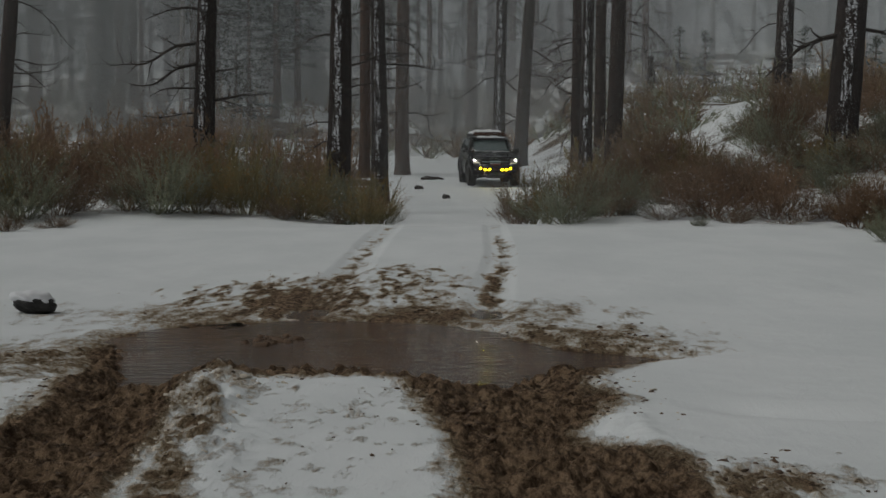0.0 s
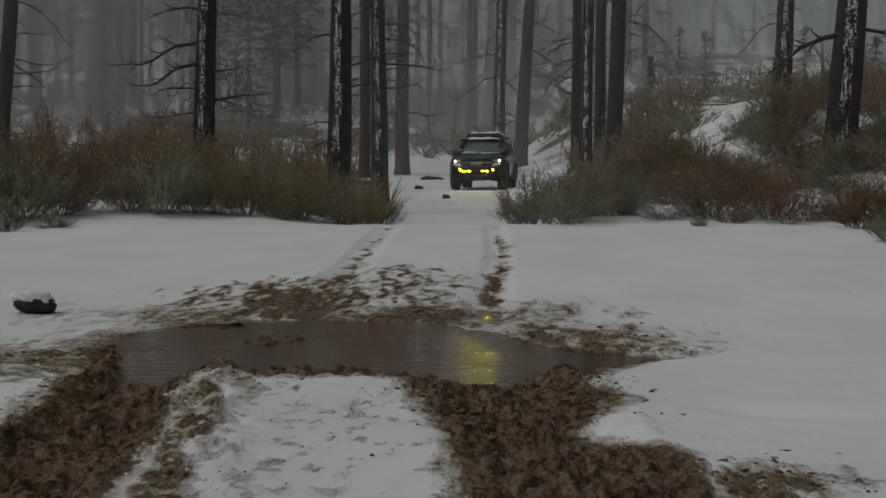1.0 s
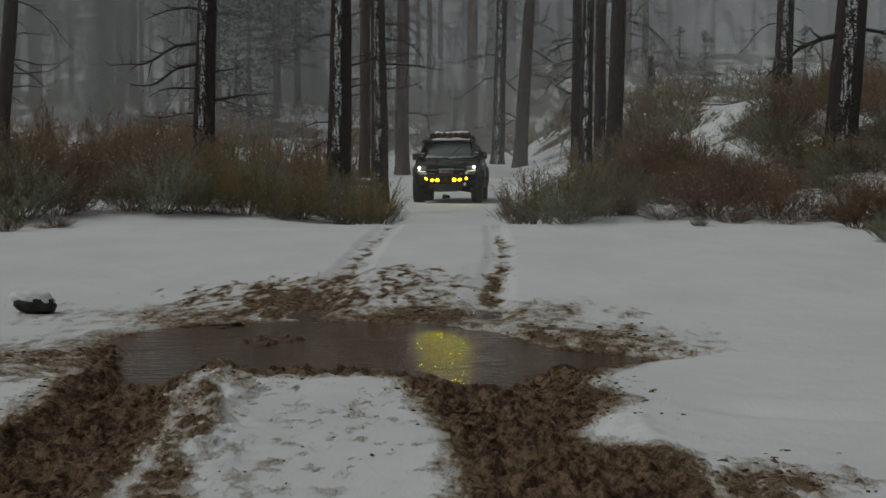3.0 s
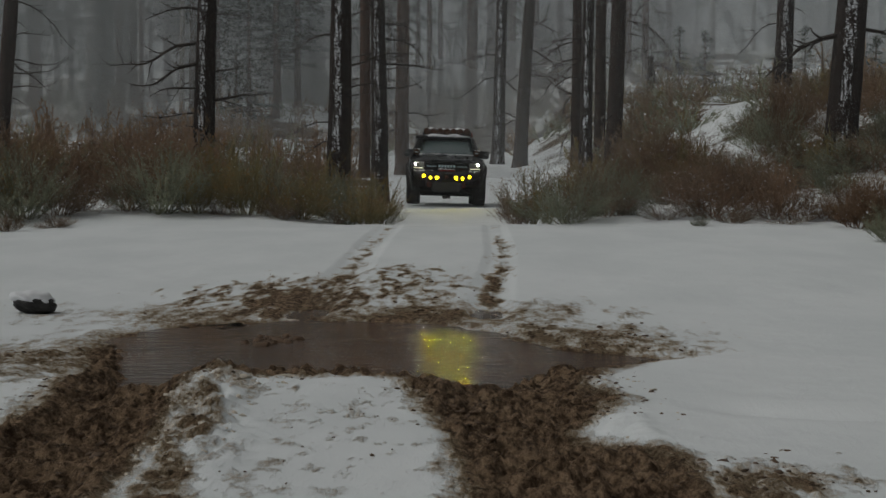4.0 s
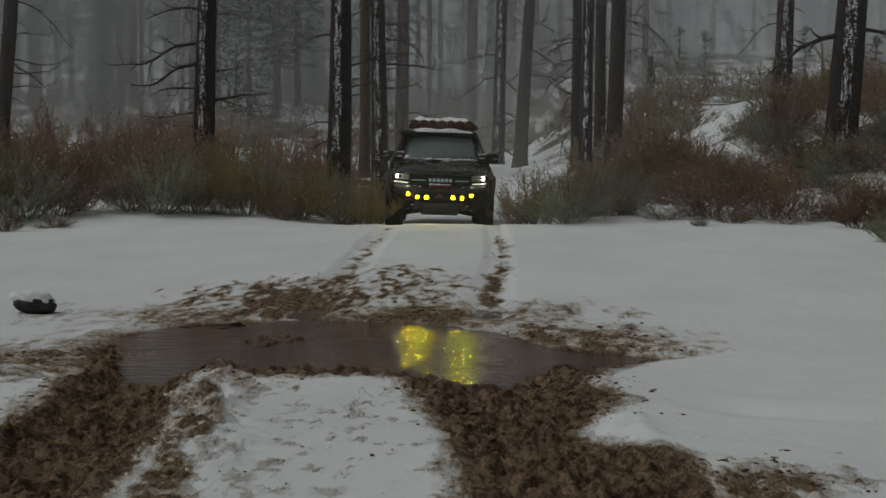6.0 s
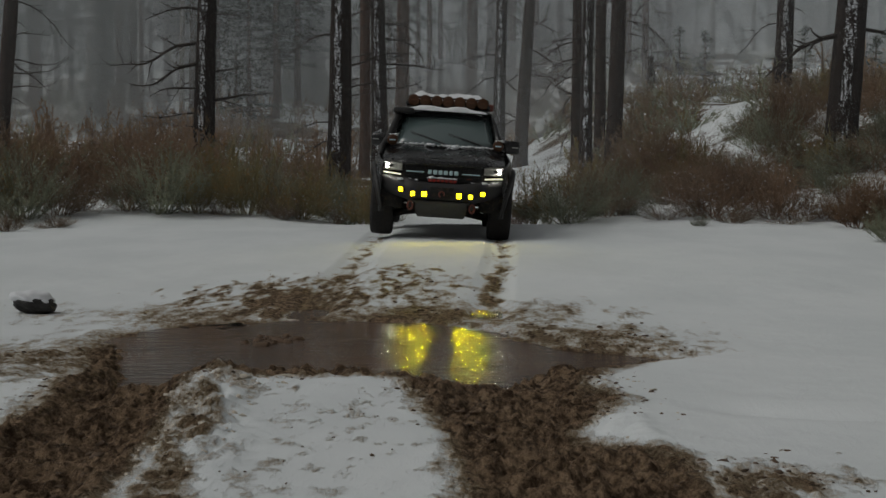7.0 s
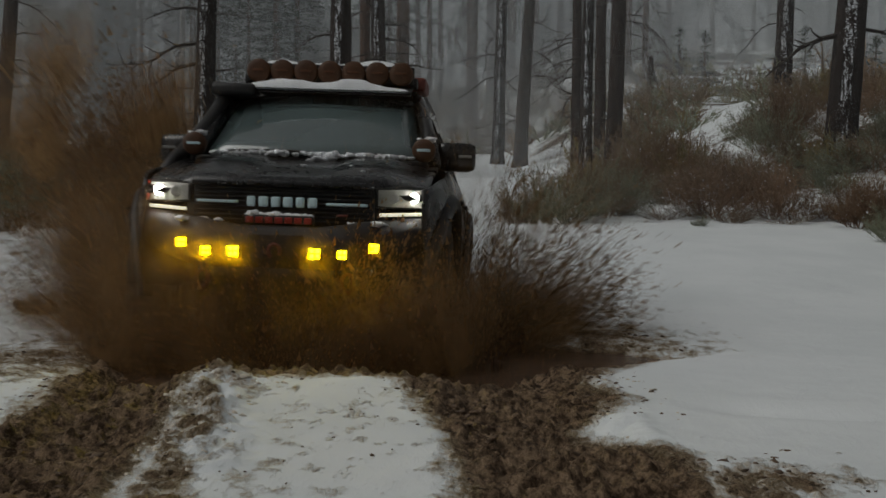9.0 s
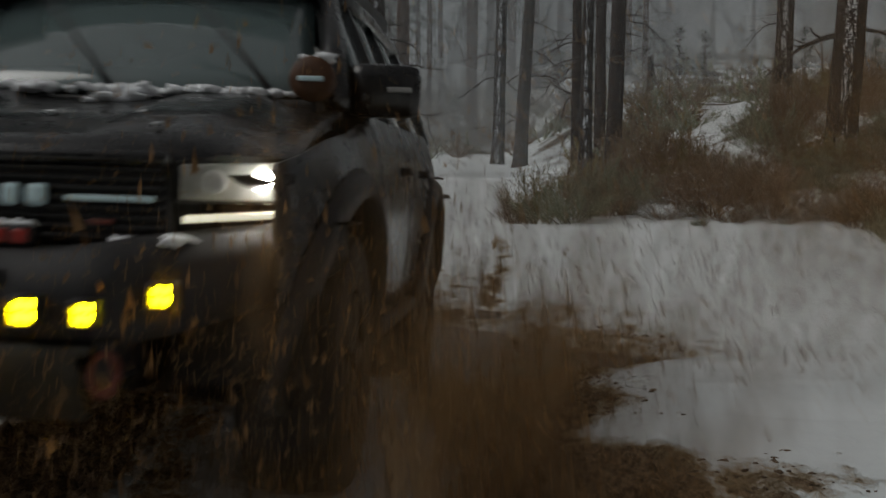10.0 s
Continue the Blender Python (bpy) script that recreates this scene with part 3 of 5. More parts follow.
def crown_mesh(seed, height, spread, low, many=2, size=1.15):
    """A pine crown: whorls of boughs, each set with small sprays of needles, gaps between."""
    rng = random.Random(seed)
    V, F = [], []

    def spray(c, s):
        i = len(V)
        for _ in range(3):
            a, e = rng.uniform(0, 6.28), rng.uniform(-0.5, 0.6)
            b = a + rng.uniform(0.3, 0.6)
            i = len(V)
            V.extend((c, (c[0] + s * math.cos(a), c[1] + s * math.sin(a), c[2] + s * e), (c[0] + s * 0.8 * math.cos(b), c[1] + s * 0.8 * math.sin(b), c[2] + s * (e + rng.uniform(-0.4, 0.2)))))
            F.append((i, i + 1, i + 2))

    z = low
    while z < height:
        t = (z - low) / (height - low)
        reach = spread * (1 - t) ** 0.7 * rng.uniform(0.55, 1.1) + 0.25
        for _ in range(rng.randint(3, 5)):
            a = rng.uniform(0, 6.28)
            m = max(3, int(reach / 0.22))
            for j in range(m):
                q = (j + rng.random()) / m * reach
                for _ in range(many):
                    spray((q * math.cos(a) + rng.uniform(-0.2, 0.2), q * math.sin(a) + rng.uniform(-0.2, 0.2), z - 0.18 * q + 0.05 * q * q / reach + rng.uniform(-0.12, 0.12)), rng.uniform(0.14, 0.30) * size)
        z += rng.uniform(0.28, 0.55)
    return raw_mesh("crown", V, F, NEEDLES)


def build_pines():
    rng = random.Random(7)
    crowns = [crown_mesh(s, h, w, lo) for s, h, w, lo in ((1, 15, 2.3, 2.0), (2, 18, 2.6, 4.0), (3, 12, 1.9, 0.8), (4, 5, 1.2, 0.3), (5, 20, 2.6, 6.0))]
    crowns.append(crown_mesh(6, 18, 2.9, 3.0, 1, 2.2))
    trunks = []
    for h in (15, 18, 12, 5, 20, 18):
        bm = trunk_mesh(rng, h, 0.011 * h + 0.05, 0.03, (0, 0), 8, 12)
        me = bpy.data.meshes.new("trunk")
        bm.to_mesh(me), bm.free()
        me.materials.append(BARK)
        trunks.append(me)
    spots = [(490, 96, 1), (130, 104, 0), (60, 100, 1), (105, 110, 4), (690, 112, 1), (420, 104, 4), (560, 120, 1), (740, 128, 4), (320, 116, 1), (270, 125, 4), (200, 112, 0), (20, 98, 2), (380, 130, 1), (640, 128, 0), (1330, 128, 4), (1230, 135, 1), (1360, 140, 1), (1160, 140, 4), (1060, 132, 1), (960, 138, 4), (820, 140, 1), (1430, 138, 4), (1500, 132, 1), (1020, 125, 0),
             (1245, 92, 3), (1200, 100, 3), (805, 86, 3), (1545, 80, 3), (1420, 100, 3), (1520, 100, 3), (940, 110, 3), (1310, 110, 3)]
    for _ in range(46):
        spots.append((rng.uniform(-250, 1850), rng.uniform(128, 172), rng.choice((0, 1, 4, 4, 2))))
    for _ in range(30):
        spots.append((rng.uniform(-150, 560), rng.uniform(88, 128), rng.choice((0, 1, 4, 2))))
    spots = [(px(c) * d, d, k) for c, d, k in spots]
    # unseen pines added round and behind the clearing, to darken reflections in the car
    for i in range(26):
        spots.append((rng.uniform(-42, 42), rng.uniform(-55, -16), 5))
    for i in range(24):
        spots.append((rng.choice((-1, 1)) * rng.uniform(22, 50), rng.uniform(-14, 40), 5))
    for x, d, k in spots:
        tree = tagged(new("pine_tree"), "small green pine sapling on the slope" if k == 3 else "tall living pine, grey-green in the mist or added out of view", "tree", "far pines")
        s = rng.uniform(0.85, 1.15)
        tree.matrix_world = pose(x, d, gz(x, d), 0, 0, rng.uniform(0, 360)) @ Matrix.Scale(s if k != 3 else s * 0.7, 4)
        for name, me in (("trunk", trunks[k]), ("crown", crowns[k])):
            o = new(name, me)
            o.parent = tree


build_trees()
build_pines()


# ---- brush ----
def brush_mesh(seed, kind, share=1.0, fat=1.0):
    """A rounded shrub one metre wide and high: woody limbs fan out from the root, each ends in fine leafy shoots."""
    rng = random.Random(seed)
    limbs, shoots, lift, leaf, white, mats = {
        "sage": (36, 15, 0.50, 7, 0.0, [SAGE, SAGE, SNOW]), "olive": (36, 15, 0.75, 7, 0.01, [OLIVE, FLOWER, SNOW]),
        "rust": (36, 15, 0.6, 7, 0.01, [RUST, RUST, SNOW]), "brown": (36, 14, 0.45, 6, 0.02, [BROWN, BROWN, SNOW]),
        "snowy": (26, 12, 0.25, 6, 0.42, [BROWN, SAGE, SNOW]), "willow": (34, 6, 1.5, 3, 0.0, [RUST, BROWN, SNOW])}[kind]
    leaf = max(2, int(leaf * min(1.0, 0.25 + share)))
    V, F, M = [], [], []

    def strip(pts, w, mi):
        a = rng.uniform(0, 6.283)
        wx, wy = w * math.cos(a), w * math.sin(a)
        i = len(V)
        for j, p in enumerate(pts):
            q = 1 - 0.6 * j / (len(pts) - 1)
            V.extend(((p[0] - wx * q, p[1] - wy * q, p[2]), (p[0] + wx * q, p[1] + wy * q, p[2])))
        for j in range(len(pts) - 1):
            F.append((i + 2 * j, i + 2 * j + 1, i + 2 * j + 3, i + 2 * j + 2))
            M.append(mi)

    for _ in range(max(8, int(limbs * share ** 0.5))):
        a, tilt = rng.uniform(0, 6.283), math.acos(rng.uniform(0.12, 1.0)) if kind != "willow" else rng.uniform(0, 0.45)
        reach = rng.uniform(0.62, 1.0)
        tip = Vector((0.50 * math.sin(tilt) * math.cos(a), 0.50 * math.sin(tilt) * math.sin(a), 0.80 * math.cos(tilt) + 0.06)) * reach
        root = Vector((rng.uniform(-0.10, 0.10), rng.uniform(-0.10, 0.10), -0.04))
        bend = Vector((tip.x * 0.62, tip.y * 0.62, tip.z * 0.38))
        strip((root, bend, tip), 0.008 * fat, 0)
        for _ in range(max(4, int(shoots * share ** 0.5))):
            t = rng.uniform(0.25, 1.0)
            b = root.lerp(bend, t * 2) if t < 0.5 else bend.lerp(tip, t * 2 - 1)
            out = Vector((tip.x, tip.y, 0)) * rng.uniform(0.4, 1.3) + Vector((rng.gauss(0, 0.22), rng.gauss(0, 0.22), lift * rng.uniform(0.5, 1.2)))
            ln = rng.uniform(0.14, 0.32)
            e = b + out.normalized() * ln
            mid = b.lerp(e, 0.5) + Vector((rng.uniform(-0.02, 0.02), rng.uniform(-0.02, 0.02), -0.012))
            strip((b, mid, e), 0.0036 * fat, 0)
            for _ in range(leaf):
                t = rng.uniform(0.15, 1.05)
                c = b.lerp(e, t)
                s, aa, ee = rng.uniform(0.016, 0.042) * min(fat, 2.8), rng.uniform(0, 6.283), rng.uniform(-0.2, 1.4)
                q = c + Vector((math.cos(aa) * math.cos(ee), math.sin(aa) * math.cos(ee), math.sin(ee))) * s
                i = len(V)
                V.extend((tuple(c), tuple(q), (q.x - 0.3 * s * math.sin(aa), q.y + 0.3 * s * math.cos(aa), (c.z + q.z) / 2 + 0.006)))
                F.append((i, i + 1, i + 2))
                M.append(2 if rng.random() < white * (1.6 if c.z > 0.35 else 0.8) else 1 if t > 0.75 else 0)
    me = raw_mesh("foliage", [tuple(v) for v in V], F, mats)
    me.polygons.foreach_set("material_index", M)
    return me


BRUSH = {k: [brush_mesh(10 * i + s, k, 1.0, 1.0) for s in range(3)] for i, k in enumerate(("sage", "olive", "rust", "brown", "willow", "snowy"))}
BRUSH_LABEL = {"sage": "grey-green sagebrush clump rising out of the snow", "olive": "olive rabbitbrush with dry ochre seed heads", "rust": "rust-brown leafless shrub at the snow's edge",
               "brown": "bare brown shrub dusted with snow", "willow": "tall thicket of thin red-brown stems", "snowy": "low bare brush thickly dusted with fresh snow"}
SNOW_CAPS = []
FAR_BRUSH = {k: [brush_mesh(200 + 10 * i + s, k, 0.075, 3.4) for s in range(2)] for i, k in enumerate(BRUSH)}
FAR_BATCH = []


def join_far_brush():
    """The uncountable brush far up the slope, as one sheet of stems."""
    V, F, M, base = [], [], [], 0
    mats = [SAGE, OLIVE, FLOWER, RUST, BROWN, SNOW]
    for me, m in FAR_BATCH:
        co = np.empty(len(me.vertices) * 3, np.float32)
        me.vertices.foreach_get("co", co)
        R = np.array(m)
        V.append(co.reshape(-1, 3) @ R[:3, :3].T + R[:3, 3])
        idx = [mats.index(x) for x in me.materials]
        for p in me.polygons:
            F.append([base + v for v in p.vertices])
            M.append(idx[p.material_index])
        base += len(me.vertices)
    me = raw_mesh("far_brush", np.concatenate(V).tolist(), F, mats)
    me.polygons.foreach_set("material_index", M)
    tagged(new("far_brush", me), "grey-green and brown brush scattered over the snowy slope", "brush", kind="stuff")


def cap_meshes():
    for s in range(3):
        rng = random.Random(90 + s)
        bm = bmesh.new()
        lumps(bm, rng, [(rng.uniform(-0.3, 0.3), rng.uniform(-0.35, 0.0), rng.uniform(0.25, 0.62)) for _ in range(11)], 0.022, 0.6)
        me = bpy.data.meshes.new("snow")
        bm.to_mesh(me), bm.free()
        me.materials.append(SNOW)
        SNOW_CAPS.append(me)


def shrub(rng, kind, x, y, wide, high, snow=False):
    m = pose(x, y, gz(x, y) - 0.02, rng.uniform(-6, 6), rng.uniform(-6, 6), rng.uniform(0, 360)) @ Matrix.Diagonal((wide * 1.15, wide * 1.15, high * 1.2, 1))
    if y > 39:
        FAR_BATCH.append((rng.choice(FAR_BRUSH[kind]), m))
        return
    ob = tagged(new("shrub"), BRUSH_LABEL[kind], "shrub", "brush along the clearing")
    ob.matrix_world = m
    o = new("foliage", rng.choice(BRUSH[kind]))
    o.parent = ob
    if snow:
        c = tagged(new("snow", rng.choice(SNOW_CAPS)), kind="stuff")
        c.parent = ob


def build_brush():
    cap_meshes()
    rng = random.Random(5)

    def at(c, d, w, h, kind, snow=False):
        """A shrub seen at column c from the tripod, w and h in metres."""
        shrub(rng, kind, px(c) * d, d, w, h, snow)

    # the front row, shrub by shrub
    for c, d, w, h, k in ((-40, 22.5, 1.4, 1.3, "olive"), (40, 22.6, 1.7, 1.25, "sage"), (100, 23.0, 1.1, 1.0, "brown"), (15, 20.6, 0.55, 0.35, "brown"), (100, 21.4, 0.7, 0.25, "brown"), (160, 23.6, 0.9, 0.42, "snowy"),
                          (225, 23.8, 1.3, 1.15, "brown"), (285, 23.7, 1.8, 1.35, "sage"), (345, 24.0, 1.3, 1.2, "olive"), (392, 23.8, 0.8, 0.5, "snowy"), (435, 24.0, 1.3, 1.45, "olive"), (480, 24.3, 1.2, 1.2, "sage"), (530, 23.8, 1.4, 0.95, "olive"), (500, 23.5, 0.9, 0.55, "brown"), (595, 24.2, 0.7, 0.45, "snowy"),
                          (650, 24.0, 1.1, 0.85, "olive"), (610, 25.0, 1.2, 1.1, "sage"), (675, 25.2, 0.9, 0.9, "olive"),
                          (915, 24.6, 0.9, 0.8, "brown"), (945, 24.9, 1.2, 1.05, "olive"), (1000, 23.4, 1.45, 0.85, "sage"), (1010, 25.2, 1.5, 1.25, "brown"), (1085, 24.1, 1.1, 0.75, "brown"), (1115, 24.4, 1.0, 0.85, "sage"), (1060, 25.3, 1.3, 1.1, "sage"),
                          (1175, 23.6, 0.9, 0.42, "snowy"), (1215, 24.2, 1.0, 0.6, "snowy"), (1255, 24.2, 1.45, 1.1, "rust"), (1320, 24.0, 0.8, 0.45, "snowy"), (1370, 24.3, 1.5, 1.15, "rust"), (1425, 24.0, 1.0, 0.6, "rust"), (1300, 23.3, 0.7, 0.35, "brown"), (1240, 22.8, 0.3, 0.22, "sage"), (1400, 23.0, 0.8, 0.3, "snowy"), (1465, 24.0, 0.9, 0.5, "snowy"),
                          (1525, 22.0, 1.2, 0.95, "rust"), (1570, 21.6, 1.3, 1.2, "rust"), (1500, 23.5, 1.0, 0.8, "brown"), (1640, 21.5, 1.4, 1.2, "brown"), (1580, 18.6, 0.75, 0.7, "sage")):
        at(c, d + (1.0 if c < 700 else 0.0), w * rng.uniform(0.95, 1.1), h * rng.uniform(0.95, 1.08), k, k != "snowy" and rng.random() < 0.12)
    # rust thickets and olive brush behind the front row
    for c, d, w, h, k in ((270, 27.5, 1.7, 1.9, "rust"), (330, 28.5, 1.8, 2.0, "rust"), (215, 29, 1.6, 1.5, "rust"), (145, 28, 1.6, 1.2, "rust"), (410, 27.0, 1.4, 1.5, "olive"), (560, 27.5, 1.5, 1.3, "olive"), (500, 28.0, 1.6, 1.4, "brown"), (640, 28.5, 1.2, 1.1, "brown"), (60, 27, 1.7, 1.4, "rust"), (0, 26.5, 1.5, 1.4, "brown"),
                          (1160, 33.0, 1.7, 1.5, "brown"), (1125, 35.0, 1.6, 1.5, "brown"), (1200, 34.0, 1.3, 1.2, "brown"), (1230, 29.0, 1.7, 1.1, "olive"), (1180, 28.0, 1.4, 1.0, "rust"), (1100, 28.5, 1.2, 0.9, "rust"), (1360, 31.0, 1.9, 1.2, "sage"), (1400, 33.0, 1.8, 1.4, "brown"), (1340, 33.5, 1.4, 1.2, "sage"), (1300, 27.0, 1.3, 0.9, "brown"), (1550, 27.0, 1.6, 1.0, "brown"), (1440, 36.0, 1.7, 1.3, "brown")):
        at(c, d, w, h, k)
    for _ in range(26):
        d = rng.uniform(29, 38.5)
        w = rng.uniform(1.0, 1.7)
        at(rng.uniform(-120, 655 if d < 32 else 640), d, w, w * rng.uniform(0.6, 0.95), rng.choice(("olive", "sage", "brown", "rust", "rust")))
    for _ in range(90):
        d = rng.uniform(39.5, 64)
        w = rng.uniform(1.3, 2.2)
        at(rng.uniform(-120, 620), d, w, w * rng.uniform(0.7, 1.1), rng.choice(("willow", "rust", "brown", "rust")))
    for _ in range(56):
        d = rng.uniform(25.8, 39)
        c, w = rng.uniform(1010 if d > 30 else 960, 1680), rng.uniform(0.9, 1.6)
        if px(c) * d > 2.3 and not (1250 < c < 1345 and d > 31):
            at(c, d, w, w * rng.uniform(0.55, 0.85), rng.choice(("sage", "brown", "rust", "brown", "olive")), rng.random() < 0.08)
    for _ in range(150):
        d = rng.uniform(64, 108)
        w = rng.uniform(1.4, 2.6)
        at(rng.uniform(-150, 420), d, w, w * rng.uniform(0.6, 1.0), rng.choice(("rust", "brown", "brown", "sage")))
    for _ in range(900):
        d = rng.uniform(40, 128)
        c = rng.uniform(1030, 1640)
        x, w = px(c) * d, rng.uniform(0.9, 2.2)
        if vnoise(np.array(x), np.array(d), 0.16, 77, 2) > -0.12 and not (d < 62 and 1225 < c < 1350):
            shrub(rng, rng.choice(("sage", "sage", "brown", "olive", "brown")), x, d, w, w * rng.uniform(0.5, 0.85))
    for _ in range(320):
        d = rng.uniform(78, 122)
        w = rng.uniform(1.3, 2.6)
        at(rng.uniform(380, 1060), d, w, w * rng.uniform(0.5, 0.9), rng.choice(("brown", "brown", "rust", "sage")))
    for _ in range(46):
        d = rng.uniform(66, 84)
        c = rng.uniform(905, 1040)
        if c > 1010 or d > 76:
            at(c, d, rng.uniform(1.2, 2.0), rng.uniform(0.8, 1.6), rng.choice(("willow", "brown", "brown", "sage")))
    for _ in range(60):
        d = rng.uniform(42, 70)
        w = rng.uniform(1.2, 2.2)
        c = rng.uniform(1090, 1500)
        if not 1225 < c < 1350:
            at(c, d, w, w * rng.uniform(0.5, 0.8), rng.choice(("brown", "sage", "brown")))
    join_far_brush()


build_brush()


# ---- the off-road vehicle; its front looks along -y, origin on the ground under the front axle ----
PAINT = simple("black_paint", (0.004, 0.0042, 0.0045), 0.27, vary=0.3, scale=3, coat=0.25, dirt=0.18)
TEXTURED = simple("textured_black_steel", (0.016, 0.016, 0.017), 0.6, vary=0.4, scale=30, bump=0.3, dist=0.002, dirt=0.3)
PLASTIC = simple("black_plastic", (0.012, 0.012, 0.012), 0.5, vary=0.3, scale=12, dirt=0.25)
RUBBER = simple("tyre_rubber", (0.014, 0.013, 0.013), 0.8, vary=0.4, scale=20, bump=0.3, dist=0.004, dirt=0.4)
UNDER = simple("dark_underbody", (0.010, 0.009, 0.008), 0.85, vary=0.4, scale=6, dirt=0.6)
ALLOY = simple("brushed_aluminium", (0.055, 0.055, 0.048), 0.6, metal=0.4, vary=0.2, scale=14, dirt=0.5)
CHROME = simple("headlamp_reflector", (0.28, 0.28, 0.27), 0.6, metal=0.0, vary=0.2, scale=20)
AMBER = simple("amber_lens_cover", (0.060, 0.019, 0.001), 0.6, vary=0.25, scale=9)
RED = simple("red_lens", (0.30, 0.020, 0.012), 0.35, vary=0.2, scale=15)
REDPAINT = simple("red_painted_steel", (0.14, 0.028, 0.016), 0.5, vary=0.3, scale=18, dirt=0.5)
BADGE = simple("pale_grey_lettering_paint", (0.55, 0.72, 0.76), 0.45, vary=0.1, scale=30)
WHITE_LED, YELLOW_LED = glow("white_led", (1.0, 0.97, 0.86), 240.0), glow("yellow_led", (1.0, 0.80, 0.0004), 400.0)
DRL = glow("daylight_strip", (1.0, 0.95, 0.72), 0.8)


def glass_material():
    m, n, l, p = mat("sky_toned_tinted_glass")
    # base colour raised to stand in for the reflected grey sky
    p.inputs["Base Color"].default_value = (0.135, 0.185, 0.185, 1)
    p.inputs["Transmission Weight"].default_value, p.inputs["IOR"].default_value = 0.30, 1.7
    co = n.new("ShaderNodeTexCoord").outputs["Object"]
    t = noise_node(n, l, 5.0, 5, 0.7, co)
    l.new(maths(n, l, "ADD", maths(n, l, "MULTIPLY", ramp(n, l, t.outputs[0], 0.4, 0.7), 0.10), 0.05), p.inputs["Roughness"])
    p.inputs["Coat Weight"].default_value, p.inputs["Coat Roughness"].default_value = 0.7, 0.05
    return m


GLASS = glass_material()


def lens_material():
    m, n, l, p = mat("clear_lens")
    p.inputs["Base Color"].default_value = (0.95, 0.95, 0.93, 1)
    p.inputs["Transmission Weight"].default_value, p.inputs["Roughness"].default_value = 1.0, 0.04
    p.inputs["IOR"].default_value = 1.04
    return m


LENS = lens_material()


def sheet(rows, thick=0.0):
    """A curved panel from rows of points, given a thickness inwards."""
    bm = bmesh.new()
    vs = [[bm.verts.new(p) for p in r] for r in rows]
    for a, b in zip(vs, vs[1:]):
        for k in range(len(a) - 1):
            bm.faces.new((a[k], a[k + 1], b[k + 1], b[k]))
    bmesh.ops.recalc_face_normals(bm, faces=bm.faces)
    if thick:
        bmesh.ops.solidify(bm, geom=bm.faces[:], thickness=thick)
    return bm


def prism(pts, d, bevel=0.0):
    """A flat outline pushed along d, with softened edges."""
    bm = bmesh.new()
    f = bm.faces.new([bm.verts.new(p) for p in pts])
    r = bmesh.ops.extrude_face_region(bm, geom=[f])
    bmesh.ops.translate(bm, vec=d, verts=[v for v in r["geom"] if isinstance(v, bmesh.types.BMVert)])
    bmesh.ops.recalc_face_normals(bm, faces=bm.faces)
    if bevel:
        bmesh.ops.bevel(bm, geom=bm.edges[:], offset=bevel, segments=2, profile=0.6, affect="EDGES")
    return bm


def boxed(lo, hi, bevel=0.0, m=None):
    return box(bmesh.new(), lo, hi, bevel, m)


def disc(c, axis, r, depth, n=24, dome=0.0, bevel=0.0):
    """A round lamp body or cover whose face looks along axis."""
    bm = bmesh.new()
    q = Vector(axis).to_track_quat("Z", "Y").to_matrix().to_4x4()
    prof = [(r * 0.93, -depth), (r, -depth * 0.8), (r, -bevel), (r - bevel, 0), (r * 0.55, dome * 0.7), (r * 0.2, dome)]
    rings = [[bm.verts.new(Matrix.Translation(c) @ q @ Vector((a * math.cos(6.2832 * k / n), a * math.sin(6.2832 * k / n), h))) for k in range(n)] for a, h in prof]
    for a, b in zip(rings, rings[1:]):
        for k in range(n):
            bm.faces.new((a[k], a[(k + 1) % n], b[(k + 1) % n], b[k]))
    bm.faces.new(rings[-1]), bm.faces.new(rings[0][::-1])
    return bm


def arch(y):
    for yc in (0.0, 2.85):
        if abs(y - yc) < 0.55:
            return 0.475 + math.sqrt(max(0.55 ** 2 - (y - yc) ** 2, 0))
    return 0.52 if y > 0 else 0.72


def belt(y):
    return float(np.interp(y, (-0.6, -0.2, 0.5, 0.9, 4.0), (1.10, 1.19, 1.27, 1.31, 1.34)))


def side_x(y, z):
    x = float(np.interp(z, (0.45, 0.6, 0.85, 1.05, 1.2, 1.34), (0.92, 0.965, 0.985, 0.985, 0.96, 0.905)))
    x *= float(np.interp(y, (-0.62, -0.45, -0.2, 0.1, 3.4, 4.0), (0.86, 0.925, 0.97, 1.0, 1.0, 0.93)))
    for yc in (0.0, 2.85):
        q = math.hypot(y - yc, z - 0.475)
        if q < 0.75:
            x += 0.035 * max(0.0, 1 - abs(q - 0.57) / 0.16)
    return x


def side_panel(y0, y1, s):
    rows = []
    for y in np.linspace(y0, y1, max(6, int((y1 - y0) / 0.055))):
        lo, hi = arch(float(y)), belt(float(y))
        rows.append([(s * side_x(y, z), y, z) for z in np.linspace(lo, max(hi, lo + 0.05), 9)])
    return sheet(rows, 0.02)


def hood_z(x, y):
    t = (y + 0.62) / 1.14
    ax = abs(x)
    z = belt(y) + 0.045 * t + 0.055 * float(sm(0.78, 0.52, np.array(ax))) - 0.028 * float(sm(0.34, 0.20, np.array(ax))) * float(sm(0.0, 0.25, np.array(t)))
    z -= 0.05 * float(sm(0.10, 0.0, np.array(t)))
    return z


